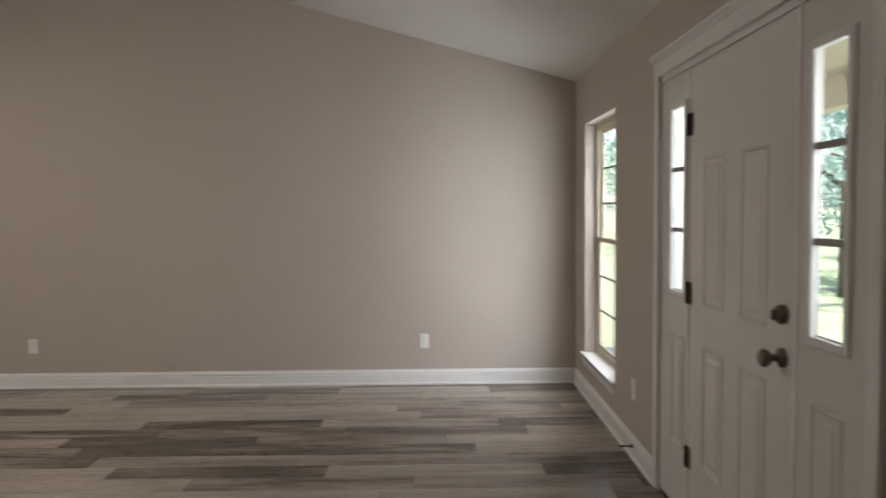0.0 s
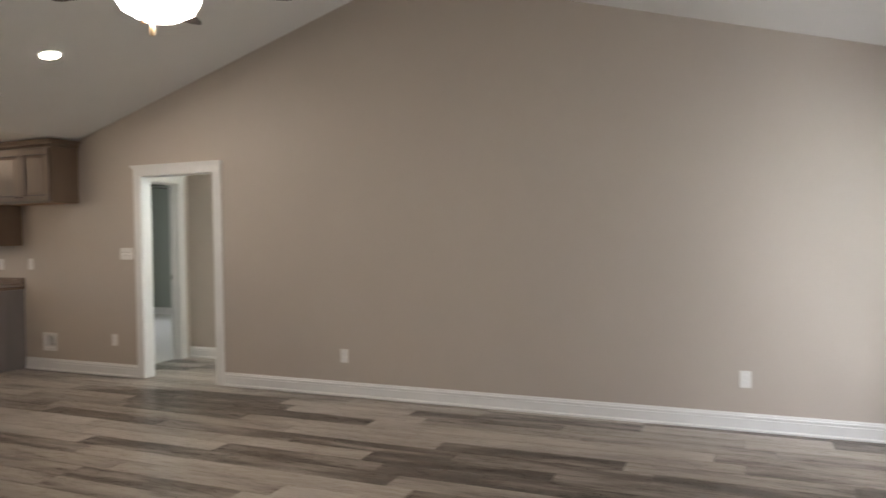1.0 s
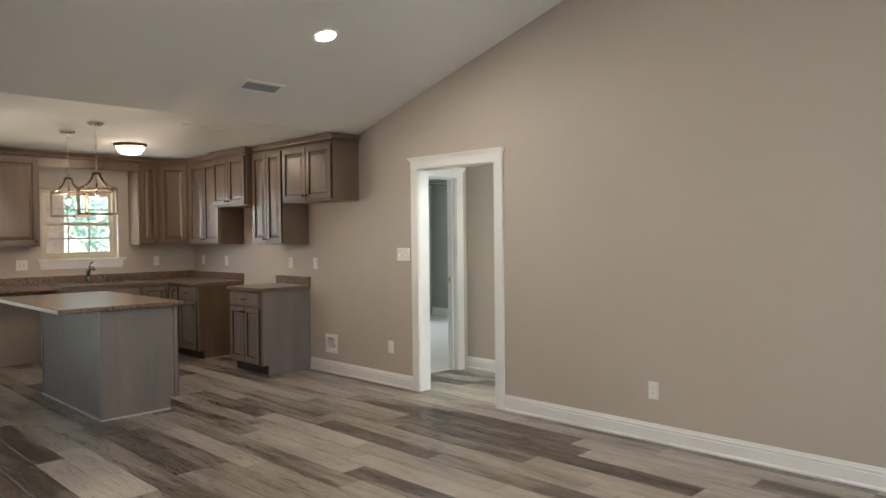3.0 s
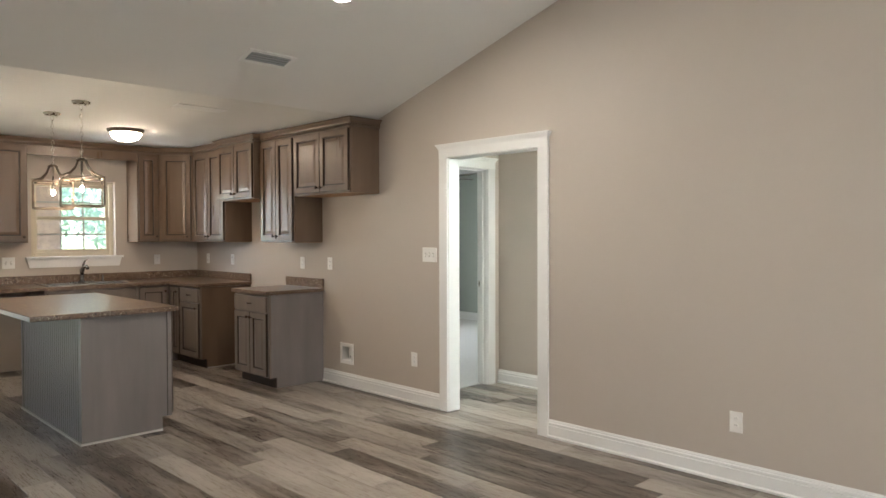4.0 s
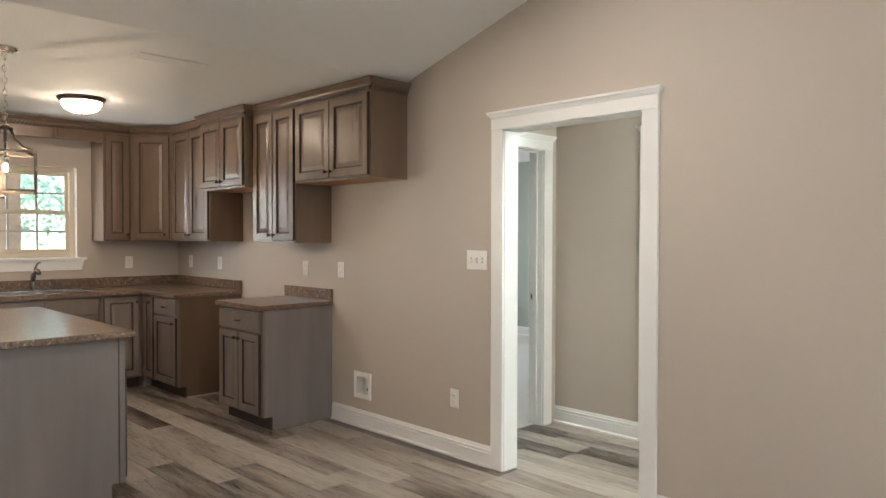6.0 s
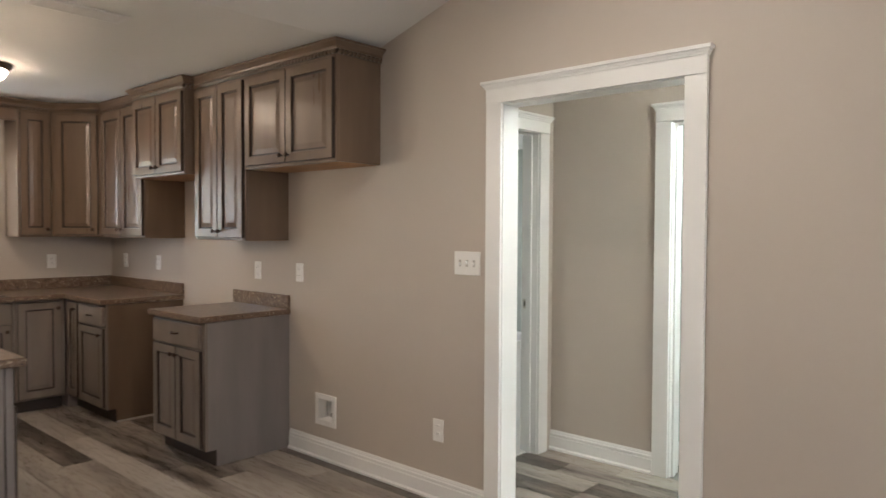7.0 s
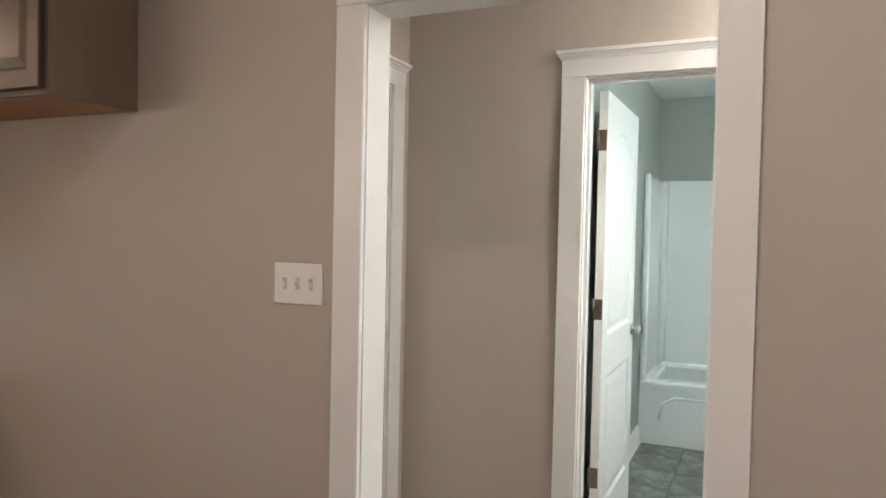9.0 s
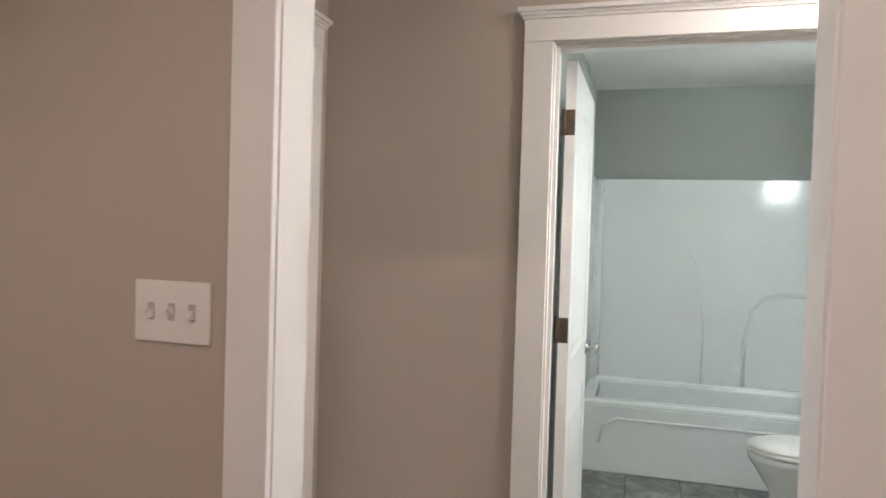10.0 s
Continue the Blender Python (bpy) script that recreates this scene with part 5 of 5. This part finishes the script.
rad = np.repeat(np.random.RandomState(5).uniform(42, 62, len(vs) // 4), 4)
vs[:, 0] += rad * np.cos(ang) - 5.5
vs[:, 1] += rad * np.sin(ang)
far.vertices.foreach_set("co", vs.ravel())
tagged(new("far_woods", far), "distant belt of green woods", "trees", "", "stuff")

# ---- daylight in the openings ----
skylight("bedroom_window_sky", (XK - 0.3, 2.2, 1.4), (-8, 2.2, 1.0), 1.8, 1.35, 13)
# fill lamp behind the added patio door, brightens the kitchen side
skylight("added_patio_fill", (XK - 0.35, -4.85, 1.1), (XK + 2, -4.6, 1.0), 1.75, 1.9, 2.5)
skylight("kitchen_window_sky", (XK - 0.4, -1.85, 1.6), (XK - 0.4 + 0.2, -1.85 + 0.98, 1.6), 0.5, 0.8, 3)
skylight("front_window_sky", (0.62, -1.2, 1.3), (0.62 - 0.85, -1.2 + 0.40, 1.3 - 0.55), 1.1, 1.6, 12)
for sy in (-2.62, -3.92):
    skylight("sidelight_sky", (0.42, sy, 1.55), (0.42 - 0.68, sy + 0.73, 1.55 - 0.45), 0.4, 0.85, 1.4)

# ---- floors of single pieces, last ----
floor = setting("floor", boxed(XK - 0.01, 0.01, YS, HALL_Y + 0.05, -0.16, -0.006), M_SUB, "grey-brown wood-look plank floor")
PW, PL = 0.178, 1.22
cache = {}


def plank_mesh(length):
    key = round(length, 2)
    if key not in cache:
        bm = bmesh.new()
        l, w, e = key / 2 - 0.0008, PW / 2 - 0.0008, 0.0012
        lo = [bm.verts.new((x, y, -0.006)) for x, y in ((-l, -w), (l, -w), (l, w), (-l, w))]
        md = [bm.verts.new((x, y, -e)) for x, y in ((-l, -w), (l, -w), (l, w), (-l, w))]
        hi = [bm.verts.new((x, y, 0.0)) for x, y in ((-l + e, -w + e), (l - e, -w + e), (l - e, w - e), (-l + e, w - e))]
        bm.faces.new(hi)
        for a, b in ((lo, md), (md, hi)):
            for i in range(4):
                bm.faces.new((a[i], a[(i + 1) % 4], b[(i + 1) % 4], b[i]))
        cache[key] = meshed("plank", bm, M_PLANK)
    return cache[key]


rp = random.Random(11)
near, rest = [], []
row = 0
y = HALL_Y
while y > YS:
    ym = y - PW / 2
    x0, x1 = (HALL_X - 0.06, -3.5) if ym > T else ((DW0, DW1) if ym > 0.03 else (XK, 0.0))
    x = x0 if ym > 0 else x0 - rp.choice((0.18, 0.36, 0.54, 0.72, 0.9, 1.08))
    if ym > T:
        x = x0 - rp.choice((0.3, 0.6, 0.9))
    while x < x1:
        a, b = max(x, x0), min(x + PL, x1)
        if b - a > 0.03:
            (near if (-9.6 < a < 0 and -3.95 < ym) or ym > 0 else rest).append((a, b, ym))
        x += PL
    y -= PW
    row += 1
near.sort(key=lambda p: -p[2])
rest += near[300:]
for a, b, ym in near[:300]:
    ob = new("plank", plank_mesh(b - a))
    ob.parent = floor
    ob.location = ((a + b) / 2, ym, 0)
vs, fs = [], []
for a, b, ym in rest:
    k = len(vs)
    w, e = PW / 2 - 0.0008, 0.0012
    for z, i in ((-0.006, 0), (-e, 0), (0.0, e)):
        vs += [(a + 0.0008 + i, ym - w + i, z), (b - 0.0008 - i, ym - w + i, z), (b - 0.0008 - i, ym + w - i, z), (a + 0.0008 + i, ym + w - i, z)]
    fs.append((k + 8, k + 9, k + 10, k + 11))
    for o in (0, 4):
        fs += [(k + o + i, k + o + (i + 1) % 4, k + o + 4 + (i + 1) % 4, k + o + 4 + i) for i in range(4)]
me = bpy.data.meshes.new("far_planks")
me.from_pydata(vs, [], fs)
me.materials.append(M_PLANKS)
ob = new("far_planks", me)
ob.parent = floor
tagged(ob, "", "", "", "stuff")

bath_floor = setting("floor_bath", boxed(BATH_X0, BATH_X1, HALL_Y + T - 0.05, 3.9, -0.16, -0.004), M_SUB, "grey slate-look tile floor")
tm = boxed(-0.1515, 0.1515, -0.304, 0.304, -0.004, 0.0, bev=0.001)
tile = meshed("tile", tm, M_TILE)
for i in range(5):
    for j in range(4):
        ty = HALL_Y + 0.305 + j * 0.6095 + (0.3 if i % 2 else 0)
        ob = new("tile", tile)
        ob.parent = bath_floor
        ob.location = (BATH_X0 + 0.155 + i * 0.306, ty, 0)
